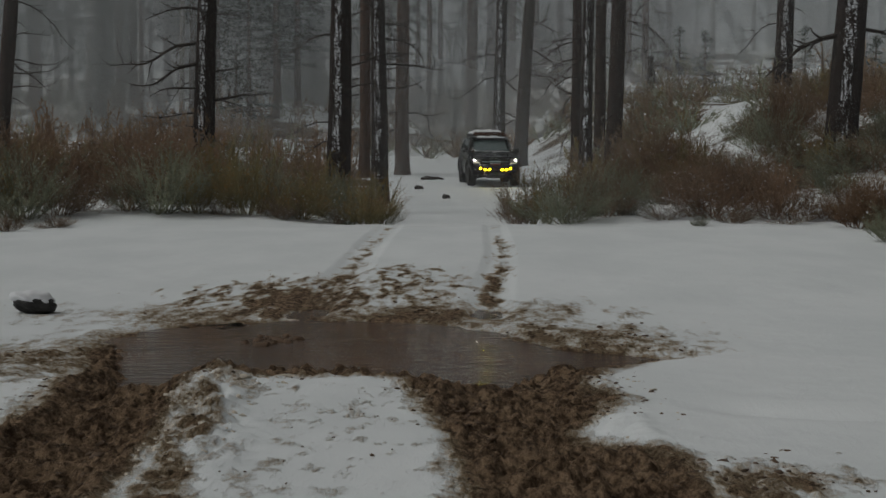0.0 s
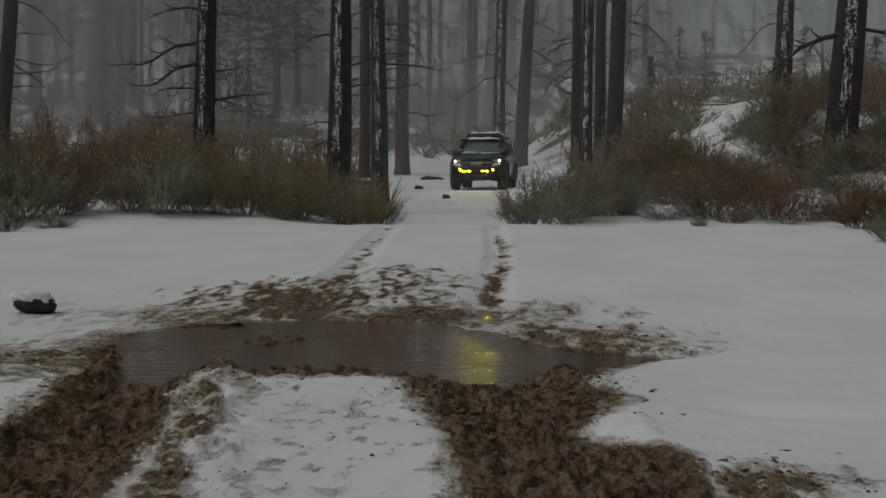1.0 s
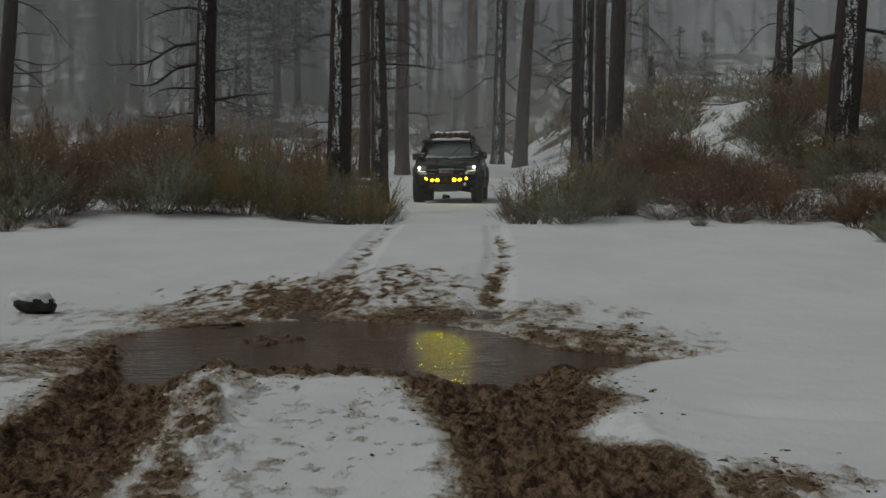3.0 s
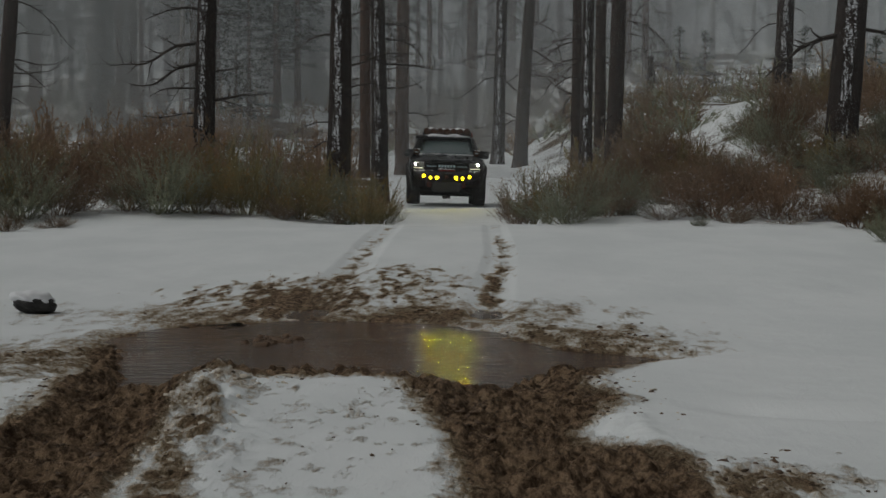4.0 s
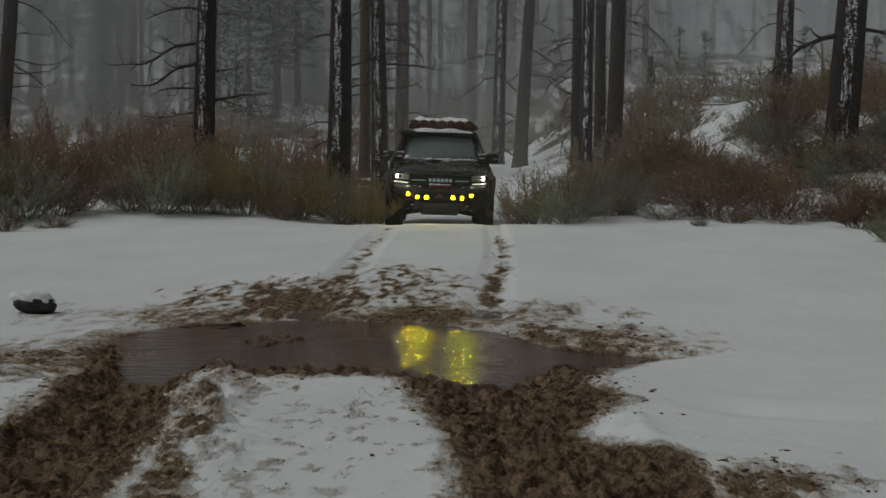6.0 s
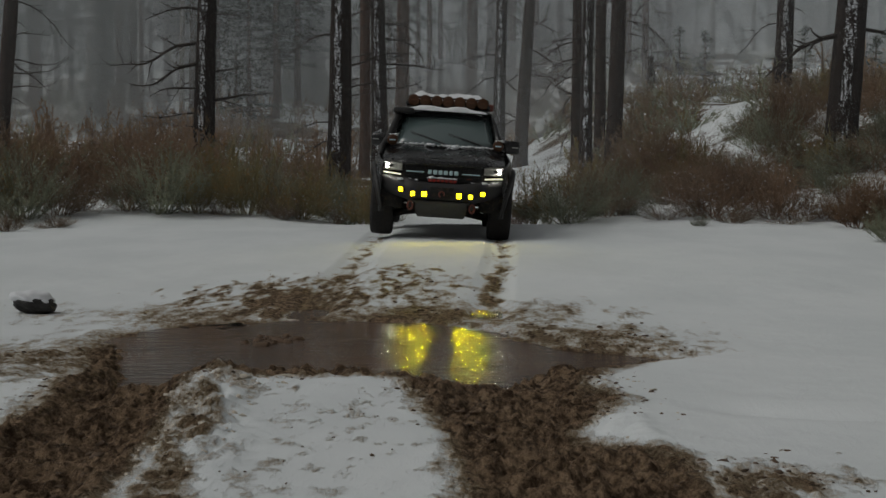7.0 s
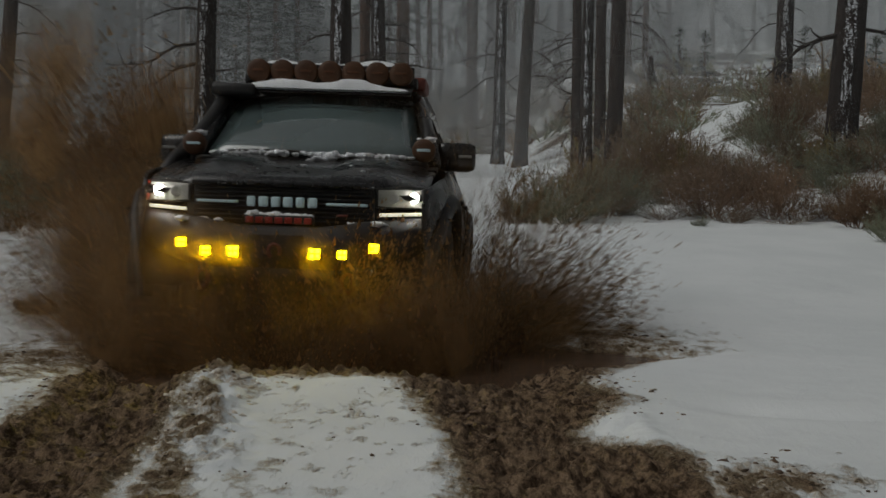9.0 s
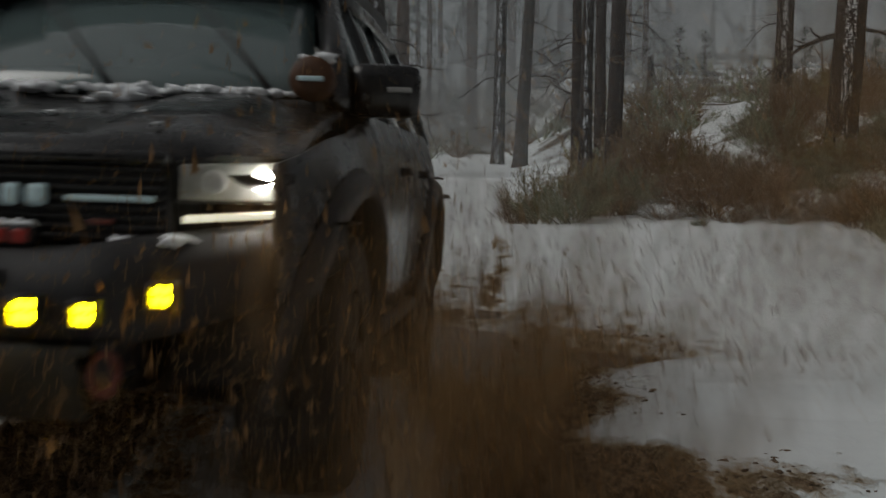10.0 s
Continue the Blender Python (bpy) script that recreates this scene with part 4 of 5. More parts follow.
def build_suv():
    suv = tagged(new("suv"), "black lifted off-road suv, snowy roof, yellow fog lamps lit", "car")
    def P(name, bm, m, label="", parent=None, smooth=True):
        ob = part(name, bm, m, parent or suv, label, smooth)
        return tagged(ob, kind="stuff") if name == "snow" else ob

    for s in (-1, 1):
        P("front_fender", side_panel(-0.60, 0.74, s), PAINT)
        fd = P("front_door", side_panel(0.75, 1.80, s), PAINT)
        rd = P("rear_door", side_panel(1.81, 2.70, s), PAINT)
        P("rear_fender", side_panel(2.71, 4.0, s), PAINT)
        for d, y in ((fd, 1.62), (rd, 2.52)):
            P("door_handle", boxed((s * 0.985 - 0.02, y, 1.10), (s * 0.985 + 0.025, y + 0.2, 1.135), 0.01), PLASTIC, "", d)
        for yc in (0.0, 2.85):
            rows = []
            for a in np.linspace(-0.15, math.pi + 0.15, 26):
                rows.append([(s * (side_x(yc + q * math.cos(a), 0.475 + q * math.sin(a)) - 0.0 + w), yc + q * math.cos(a), max(0.475 + q * math.sin(a), 0.40)) for q, w in ((0.535, -0.06), (0.54, 0.035), (0.60, 0.03), (0.63, 0.006))])
            P("fender_flare", sheet(rows, 0.008), PLASTIC)
        P("running_board", boxed((s * 0.90 - 0.06, 0.62, 0.47), (s * 0.90 + 0.09, 2.25, 0.53), 0.02), TEXTURED)
    # hood, cowl and front apron
    rows = []
    for t in np.linspace(0, 1, 15):
        rows.append([(x, -0.62 + 0.13 * (x / 0.86) ** 2 * (1 - t) + t * 1.14, hood_z(x, -0.62 + t * 1.14)) for x in np.linspace(-0.87, 0.87, 37)])
    P("hood", sheet(rows, 0.025), PAINT, "black hood with a raised centre and scattered snow")
    P("cowl", boxed((-0.80, 0.46, 1.22), (0.80, 0.66, 1.345), 0.02), PLASTIC)
    # cabin
    gb = [(x, 0.60 - 0.13 * (1 - (x / 0.74) ** 2), 1.365) for x in np.linspace(-0.74, 0.74, 13)]
    gt = [(x, 1.27 - 0.09 * (1 - (x / 0.62) ** 2), 1.845) for x in np.linspace(-0.625, 0.625, 13)]
    glass = [[tuple(a[i] + (b[i] - a[i]) * t for i in range(3)) for a, b in zip(gb, gt)] for t in np.linspace(0, 1, 6)]
    P("windscreen", sheet(glass, 0.006), GLASS, "dusky windscreen, the grey sky's reflection partly put into its colour")
    roof = [[(x, y, 1.885 - 0.05 * (abs(x) / 0.67) ** 3 - 0.035 * float(np.interp(y, (1.18, 1.4), (1, 0)))) for x in np.linspace(-0.67, 0.67, 13)] for y in np.linspace(1.17, 3.85, 14)]
    P("roof", sheet(roof, 0.03), PAINT)
    P("dashboard", boxed((-0.72, 0.62, 1.16), (0.72, 1.02, 1.345), 0.04), PLASTIC)
    P("floor_pan", boxed((-0.86, -0.30, 0.62), (0.86, 3.90, 0.74), 0.03), UNDER)
    P("bulkhead", boxed((-0.84, 0.50, 0.74), (0.84, 0.60, 1.24)), UNDER)
    P("tailgate", boxed((-0.88, 3.86, 0.62), (0.88, 3.98, 1.35), 0.04), PAINT)
    P("rear_window", sheet([[(-0.80, 3.92, 1.35), (0.80, 3.92, 1.35)], [(-0.64, 3.82, 1.84), (0.64, 3.82, 1.84)]], 0.006), GLASS)
    for s in (-1, 1):
        tube_pts = [(s * 0.835, 0.50, 1.33), (s * 0.77, 0.84, 1.56), (s * 0.69, 1.17, 1.79), (s * 0.655, 1.34, 1.862)]
        P("front_pillar", tube(bmesh.new(), tube_pts, [0.055, 0.05, 0.047, 0.045], 8), PAINT)
        P("roof_rail", tube(bmesh.new(), [(s * 0.655, 1.30, 1.86), (s * 0.67, 2.4, 1.875), (s * 0.66, 3.82, 1.85)], [0.04, 0.04, 0.04], 8), PAINT)
        for y0, y1 in ((1.76, 1.86), (2.66, 2.76), (3.72, 3.92)):
            P("side_pillar", sheet([[(s * 0.905, y0, 1.30), (s * 0.905, y1, 1.30)], [(s * 0.80, y0 - 0.01, 1.58), (s * 0.80, y1 - 0.01, 1.58)], [(s * 0.68, y0 - 0.02, 1.86), (s * 0.68, y1 - 0.02, 1.86)]], 0.03), PAINT)
        for name, ya, yb, yc_, yd in (("front_side_window", 0.86, 1.76, 1.40, 1.75), ("rear_side_window", 1.86, 2.66, 1.85, 2.65), ("quarter_window", 2.76, 3.72, 2.75, 3.66)):
            P(name, sheet([[(s * 0.893, ya, 1.30), (s * 0.893, yb, 1.31)], [(s * 0.785, (ya + yc_) / 2, 1.58), (s * 0.785, (yb + yd) / 2, 1.58)], [(s * 0.675, yc_, 1.85), (s * 0.675, yd, 1.85)]], 0.005), GLASS)
        # mirror with a small turn lamp
        mi = P("door_mirror", boxed((-0.135, -0.07, -0.10), (0.135, 0.09, 0.10), 0.05, pose(s * 0.975, 0.80, 1.405, 0, 0, s * 14)), PAINT)
        P("mirror_arm", tube(bmesh.new(), [(s * 0.83, 0.86, 1.33), (s * 0.90, 0.84, 1.345), (s * 0.95, 0.82, 1.37)], [0.035, 0.03, 0.03], 8), PLASTIC, "", mi)
        P("turn_lamp", boxed((s * 1.04 - 0.045, 0.708, 1.395), (s * 1.04 + 0.045, 0.728, 1.415), 0.004, pose(0, 0, 0)), CHROME, "pale strip lamp", mi)
        # round amber lamp on a bracket beside the hood
        di = P("ditch_lamp", disc((s * 0.775, 0.33, 1.41), (0, -1, 0), 0.078, 0.10, 24, 0.008, 0.012), AMBER, "round lamp under an amber cover")
        P("bracket", tube(bmesh.new(), [(s * 0.80, 0.42, 1.26), (s * 0.78, 0.38, 1.36)], [0.018, 0.018], 6), TEXTURED, "", di)
        P("label_bar", boxed((s * 0.775 - 0.045, 0.316, 1.40), (s * 0.775 + 0.045, 0.328, 1.418), 0.003), BADGE, "plain pale bar", di)
        P("snow", lumps(bmesh.new(), random.Random(3), [(s * 0.775 + q, 0.38, 1.486) for q in (-0.03, 0.01, 0.04)], 0.03, 0.5), SNOW, "", di)
        # headlamp
        x0, x1 = s * 0.555, s * 0.885
        hl = P("headlamp", prism([(x0, -0.60, 0.985), (x1, -0.40, 0.985), (x1, -0.40, 1.115), (s * 0.70, -0.52, 1.125), (x0, -0.60, 1.10)], (0, 0.10, 0), 0.006), PLASTIC, "wedge headlamp with a lit white lamp")
        P("reflector", prism([(s * 0.575, -0.606, 0.995), (s * 0.85, -0.44, 0.995), (s * 0.85, -0.44, 1.105), (s * 0.575, -0.606, 1.09)], (0, 0.02, 0), 0.004), CHROME, "", hl)
        P("lamp", disc((s * 0.782, -0.50, 1.052), (0, -1, 0), 0.030, 0.03, 14), WHITE_LED, "glowing white lamp", hl)
        P("inner_lamp", disc((s * 0.66, -0.57, 1.045), (0, -1, 0), 0.034, 0.03, 14), CHROME, "", hl)
        P("turn_signal", prism([(s * 0.862, -0.45, 0.99), (s * 0.925, -0.33, 1.0), (s * 0.915, -0.33, 1.11), (s * 0.862, -0.45, 1.115)], (0, 0.03, 0), 0.004), RED, "orange-red turn lamp", hl)
        lens = P("lens", sheet([[(s * 0.558, -0.625, 0.985), (s * 0.72, -0.555, 0.985), (s * 0.885, -0.425, 0.985)], [(s * 0.558, -0.622, 1.10), (s * 0.72, -0.548, 1.125), (s * 0.885, -0.42, 1.117)]], 0.004), LENS, "clear cover", hl)
        lens.visible_shadow = False
        P("daylight_strip", boxed((-0.145, -0.012, -0.010), (0.145, 0.012, 0.010), 0.004, pose(s * 0.715, -0.545, 0.948, 0, -s * 3.5, s * 30)), DRL, "glowing pale strip", hl)
        # yellow lamps on the bumper
        for k, (lx, ly, lz, r) in enumerate(((0.573, -0.755, 0.737, 0.027), (0.40, -0.868, 0.692, 0.027), (0.24, -0.872, 0.694, 0.032))):
            fl = P("fog_lamp", boxed((s * lx - r - 0.010, ly, lz - r - 0.010), (s * lx + r + 0.010, ly + 0.06, lz + r + 0.010), 0.010), PLASTIC, "square lamp pod lit yellow")
            # four walls added round the pod to block its sideways light
            for k, (hx, hz) in enumerate(((1, 0), (-1, 0), (0, 1), (0, -1))):
                w, h = (0.005, r + 0.010) if hx else (r + 0.010, 0.005)
                P("light_baffle", boxed((s * lx + hx * (r + 0.006) - w, ly - 0.03, lz + hz * (r + 0.006) - h), (s * lx + hx * (r + 0.006) + w, ly + 0.004, lz + hz * (r + 0.006) + h)), PLASTIC, "", fl)
            for dx in (-1, 1):
                for dz in (-1, 1):
                    cx, cz = s * lx + dx * r * 0.5, lz + dz * r * 0.5
                    P("lamp_cell", boxed((cx - r * 0.38, ly - 0.006, cz - r * 0.36), (cx + r * 0.38, ly + 0.004, cz + r * 0.36), 0.003), YELLOW_LED, "glowing yellow cell", fl)
        # tow hook
        bm = bmesh.new()
        tube(bm, [(s * 0.43 + 0.034 * math.cos(a), -0.79, 0.525 + 0.055 * math.sin(a)) for a in np.linspace(0, 6.28, 17)], [0.016] * 17, 8)
        P("tow_hook", bm, REDPAINT, "red tow shackle")
        P("hook_mount", boxed((s * 0.43 - 0.03, -0.80, 0.50), (s * 0.43 + 0.03, -0.55, 0.62), 0.01), TEXTURED)
        # suspension under the nose
        P("lower_arm", tube(bmesh.new(), [(s * 0.30, -0.05, 0.44), (s * 0.70, 0.0, 0.36)], [0.06, 0.05], 8), UNDER)
        P("drive_shaft", tube(bmesh.new(), [(s * 0.15, 0.0, 0.48), (s * 0.72, 0.0, 0.47)], [0.035, 0.035], 8), UNDER)
        P("inner_arch", sheet([[(s * q, 0.56 * math.cos(a), 0.475 + 0.56 * math.sin(a)) for q in (0.55, 0.95)] for a in np.linspace(0, math.pi, 14)], 0.01), UNDER)
        P("inner_arch", sheet([[(s * q, 2.85 + 0.56 * math.cos(a), 0.475 + 0.56 * math.sin(a)) for q in (0.55, 0.95)] for a in np.linspace(0, math.pi, 14)], 0.01), UNDER)
    P("gearbox_guard", boxed((-0.40, -0.30, 0.40), (0.40, 0.9, 0.66), 0.06), UNDER)
    P("rear_axle", tube(bmesh.new(), [(-0.75, 2.85, 0.46), (0.75, 2.85, 0.46)], [0.07, 0.07], 10), UNDER)
    P("radiator_block", boxed((-0.60, -0.52, 0.62), (0.60, -0.30, 1.08)), UNDER)
    # grille: frame, slats, name plate blocks and bars
    gr = P("grille", prism([(-0.55, -0.60, 0.86), (0.55, -0.60, 0.86), (0.545, -0.60, 1.09), (-0.545, -0.60, 1.09)], (0, 0.08, 0), 0.01), PLASTIC, "deep black grille")
    for z in np.linspace(0.885, 1.075, 8):
        P("slat", boxed((-0.53, -0.628, z - 0.006), (0.53, -0.602, z + 0.006), 0.003), PLASTIC, "", gr)
    P("grille_top_rail", boxed((-0.55, -0.66, 1.085), (0.55, -0.60, 1.125), 0.015), PAINT, "", gr)
    for k, w in enumerate((0.052, 0.060, 0.058, 0.060, 0.052, 0.058)):
        x = -0.185 + 0.074 * k
        P("name_block", boxed((x - w / 2, -0.662, 0.965), (x + w / 2, -0.640, 1.028), 0.014), BADGE, "plain pale block in place of a letter", gr)
    for s in (-1, 1):
        P("trim_bar", boxed((s * 0.39 - 0.125, -0.655, 0.982), (s * 0.39 + 0.125, -0.635, 1.000), 0.005), BADGE, "pale trim bar", gr)
    P("emblem", boxed((0.33, -0.650, 0.918), (0.40, -0.636, 0.934), 0.003), REDPAINT, "small red plate", gr)
    # red light strip with snow on it
    ls = P("light_strip", boxed((-0.205, -0.74, 0.855), (0.205, -0.66, 0.915), 0.012), PLASTIC, "low strip of seven red lamps under snow")
    for k in range(7):
        x = -0.174 + 0.058 * k
        P("strip_lamp", boxed((x - 0.023, -0.748, 0.864), (x + 0.023, -0.738, 0.903), 0.005), RED, "red lens", ls)
    rng = random.Random(8)
    P("snow", lumps(bmesh.new(), rng, [(-0.19 + 0.38 * i / 15, -0.71, 0.918) for i in range(16)], 0.028, 0.55), SNOW, "", ls)
    # steel bumper
    rows = []
    for x in np.concatenate((np.linspace(-1.0, -0.44, 12), np.linspace(-0.38, 0.38, 7), np.linspace(0.44, 1.0, 12))):
        a = abs(x)
        yf = float(np.interp(a, (0.42, 0.60, 0.85, 1.0), (-0.83, -0.70, -0.52, -0.34)))
        zt, zb = float(np.interp(a, (0.30, 0.5, 0.85, 1.0), (0.835, 0.875, 0.915, 0.93))), float(np.interp(a, (0.42, 0.6, 0.85, 1.0), (0.60, 0.64, 0.72, 0.82)))
        zm = zt * 0.6 + zb * 0.4
        rows.append([(x, -0.30, zt + 0.01), (x, yf + 0.11, zt + 0.008), (x, yf + 0.035, zt - 0.008), (x, yf, zm), (x, yf + 0.012, zb + 0.05), (x, yf + 0.06, zb), (x, -0.30, zb)])
    bu = P("bumper", sheet(rows, 0.012), TEXTURED, "heavy black steel winch bumper")
    # dark plate put on the bumper for the shade inside the winch opening
    P("winch_shade_plate", boxed((-0.165, -0.842, 0.645), (0.165, -0.80, 0.80), 0.008), UNDER, "", bu)
    P("winch_hook", tube(bmesh.new(), [(0.0 + 0.035 * math.cos(a), -0.865, 0.70 + 0.04 * math.sin(a)) for a in np.linspace(-0.6, 4.2, 12)], [0.012] * 12, 6), REDPAINT, "small red hook", bu)
    for s in (-1, 1):
        P("snow", lumps(bmesh.new(), rng, [(s * (0.36 + 0.25 * rng.random()), -0.72 + 0.10 * rng.random(), 0.878) for _ in range(9)], 0.028, 0.5), SNOW, "", bu)
    # skid plate
    P("skid_plate", sheet([[(x, y, z) for x in np.linspace(-0.36 * w, 0.36 * w, 9)] for y, z, w in ((-0.83, 0.60, 1.0), (-0.845, 0.575, 1.0), (-0.80, 0.52, 1.0), (-0.70, 0.42, 0.97), (-0.62, 0.365, 0.9), (-0.50, 0.36, 0.85))], 0.01), ALLOY, "bare aluminium skid plate spattered with mud")
    P("cross_bar", boxed((-0.40, -0.84, 0.575), (0.40, -0.78, 0.60), 0.008), ALLOY)
    # snorkel up the pillar
    sn = P("snorkel", tube(bmesh.new(), [(-0.93, 0.15, 1.18), (-0.92, 0.40, 1.30), (-0.85, 0.62, 1.44), (-0.77, 0.95, 1.68), (-0.72, 1.12, 1.84)], [0.04, 0.048, 0.05, 0.05, 0.05], 10), PLASTIC, "black air intake snorkel up the pillar")
    P("snorkel_head", boxed((-0.82, 0.99, 1.815), (-0.50, 1.19, 1.905), 0.03), PLASTIC, "", sn)
    # roof rack with lamps
    rk = P("roof_rack", boxed((-0.645, 1.34, 1.945), (-0.595, 3.72, 2.02), 0.015), TEXTURED, "flat black roof rack loaded with snow")
    P("rail", boxed((0.595, 1.34, 1.945), (0.645, 3.72, 2.02), 0.015), TEXTURED, "", rk)
    for y in np.linspace(1.38, 3.68, 8):
        P("slat", boxed((-0.60, y - 0.035, 1.975), (0.60, y + 0.035, 2.005), 0.008), TEXTURED, "", rk)
    for s in (-1, 1):
        for y in (1.55, 2.5, 3.5):
            P("rack_foot", boxed((s * 0.60 - 0.03, y - 0.05, 1.85), (s * 0.60 + 0.03, y + 0.05, 1.96), 0.01), TEXTURED, "", rk)
    lb = P("light_bar", boxed((-0.62, 1.33, 1.965), (0.62, 1.38, 2.10), 0.01), TEXTURED, "row of seven round lamps under amber covers")
    for k in range(7):
        x = -0.528 + 0.176 * k
        c = P("lamp_cover", disc((x, 1.25, 2.035), (0, -1, 0), 0.087, 0.09, 24, 0.004, 0.008), AMBER, "round amber cover", lb)
        P("label_bar", boxed((x - 0.04, 1.234, 2.03), (x + 0.04, 1.243, 2.045), 0.002), simple("dark_amber_print", (0.10, 0.030, 0.006), 0.5), "plain dark bar", c)
    P("wind_deflector", sheet([[(x, y, z) for x in np.linspace(-0.62, 0.62, 9)] for y, z in ((1.10, 1.875), (1.18, 1.91), (1.32, 1.945))], 0.012), PLASTIC, "", rk)

    def snow_slab(x0, x1, y0, y1, z0, h, seed):
        r = random.Random(seed)
        nx, ny = 30, 24
        rows_ = []
        for j in range(ny + 1):
            row = []
            for i in range(nx + 1):
                u, v = i / nx, j / ny
                e = min(u, 1 - u) * 8, min(v, 1 - v) * 8
                k = min(1.0, e[0]) * min(1.0, e[1])
                x, y = x0 + (x1 - x0) * u, y0 + (y1 - y0) * v
                row.append((x + 0.012 * noise.noise((x * 9, y * 9, seed)), y + 0.02 * noise.noise((x * 14, y * 7, seed + 4)), z0 + (h * (0.8 + 0.7 * noise.noise((x * 3, y * 3, seed))) + 0.022 * noise.noise((x * 11, y * 11, seed + 9))) * k ** 0.45))
            rows_.append(row)
        b = sheet(rows_)
        low = [[(x0 + (x1 - x0) * i / nx, y0 + (y1 - y0) * q, z0 - 0.004) for i in range(nx + 1)] for q in (0, 1)]
        vs = [[b.verts.new(p) for p in rr] for rr in low]
        for k in range(nx):
            b.faces.new((vs[0][k], vs[0][k + 1], vs[1][k + 1], vs[1][k]))
        return b

    P("snow_load", snow_slab(-0.60, 0.60, 1.30, 3.70, 2.050, 0.125, 3), SNOW, "thick fresh snow lying on the rack")
    P("snow_ledge", snow_slab(-0.61, 0.61, 1.02, 1.29, 1.882, 0.065, 5), SNOW, "ledge of snow on the roof's front edge")
    P("cargo_box", boxed((0.56, 1.45, 1.94), (0.70, 1.85, 2.04), 0.02), REDPAINT, "small red case strapped to the rack")
    # snow along the base of the windscreen and bits on the hood
    spots = []
    for i in range(90):
        x = rng.uniform(-0.70, 0.70)
        spots.append((x, 0.545 - 0.12 * (1 - (x / 0.74) ** 2) + rng.uniform(-0.025, 0.02), 1.362 + 0.012 * rng.random()))
    tagged(P("snow_line", lumps(bmesh.new(), rng, spots, 0.024, 0.6), SNOW, "broken line of snow under the windscreen"), kind="stuff")
    for hx, hy, rr in ((0.08, 0.36, 0.04), (0.14, 0.40, 0.05), (0.02, 0.28, 0.03), (0.36, -0.25, 0.022), (0.05, -0.15, 0.02), (-0.22, -0.3, 0.018), (0.46, -0.42, 0.02)):
        P("snow_bit", lumps(bmesh.new(), rng, [(hx, hy, hood_z(hx, hy) + 0.006)], rr, 0.4), SNOW)
    # wipers, pivots at the base of the windscreen
    wipers = []
    for wx in (0.04, 0.60):
        bm = bmesh.new()
        tube(bm, [(0, 0, 0), (-0.18, 0, 0.022), (-0.40, 0, 0.022), (-0.56, 0, 0.016)], [0.012, 0.010, 0.008, 0.006], 6)
        box(bm, (-0.60, -0.008, 0.004), (-0.14, 0.008, 0.016), 0.002)
        wipers.append((P("wiper", bm, PLASTIC), wx))
    # wheels
    bm = bmesh.new()
    n = 96
    prof = [(-0.15, 0.24), (-0.165, 0.30), (-0.162, 0.36), (-0.150, 0.405), (-0.125, 0.424), (-0.06, 0.43), (-0.02, 0.43), (0.02, 0.43), (0.06, 0.43), (0.125, 0.424), (0.150, 0.405), (0.162, 0.36), (0.165, 0.30), (0.15, 0.24)]
    rings = []
    for k in range(n):
        a = 6.2832 * k / n
        ring = []
        for j, (px_, r) in enumerate(prof):
            groove = 0.016 if r > 0.40 and (k // 2 + (j // 2)) % 2 == 0 else 0.0
            ring.append(bm.verts.new((px_, (r - groove) * math.cos(a), (r - groove) * math.sin(a))))
        rings.append(ring)
    for k in range(n):
        a, b = rings[k], rings[(k + 1) % n]
        for j in range(len(prof) - 1):
            bm.faces.new((a[j], a[j + 1], b[j + 1], b[j]))
    tyre = bpy.data.meshes.new("tyre")
    bm.to_mesh(tyre), bm.free()
    tyre.materials.append(RUBBER)
    rim_bm = disc((0.13, 0, 0), (1, 0, 0), 0.245, 0.25, 28, -0.03, 0.012)
    for k in range(6):
        box(rim_bm, (0.10, -0.03, 0.05), (0.15, 0.03, 0.235), 0.01, pose(0, 0, 0, 60 * k))
    rim = bpy.data.meshes.new("rim")
    rim_bm.to_mesh(rim), rim_bm.free()
    rim.materials.append(PLASTIC)
    wheels = []
    for s in (-1, 1):
        for y in (0.0, 2.85):
            w = new("wheel", tyre)
            w.parent = suv
            q = new("rim", rim)
            q.parent = w
            q.matrix_basis = pose(0, 0, 0, 0, 0, 0 if s > 0 else 180)
            wheels.append((w, s * 0.842, y))
    return suv, wheels, wipers


SUV, WHEELS, WIPERS = build_suv()


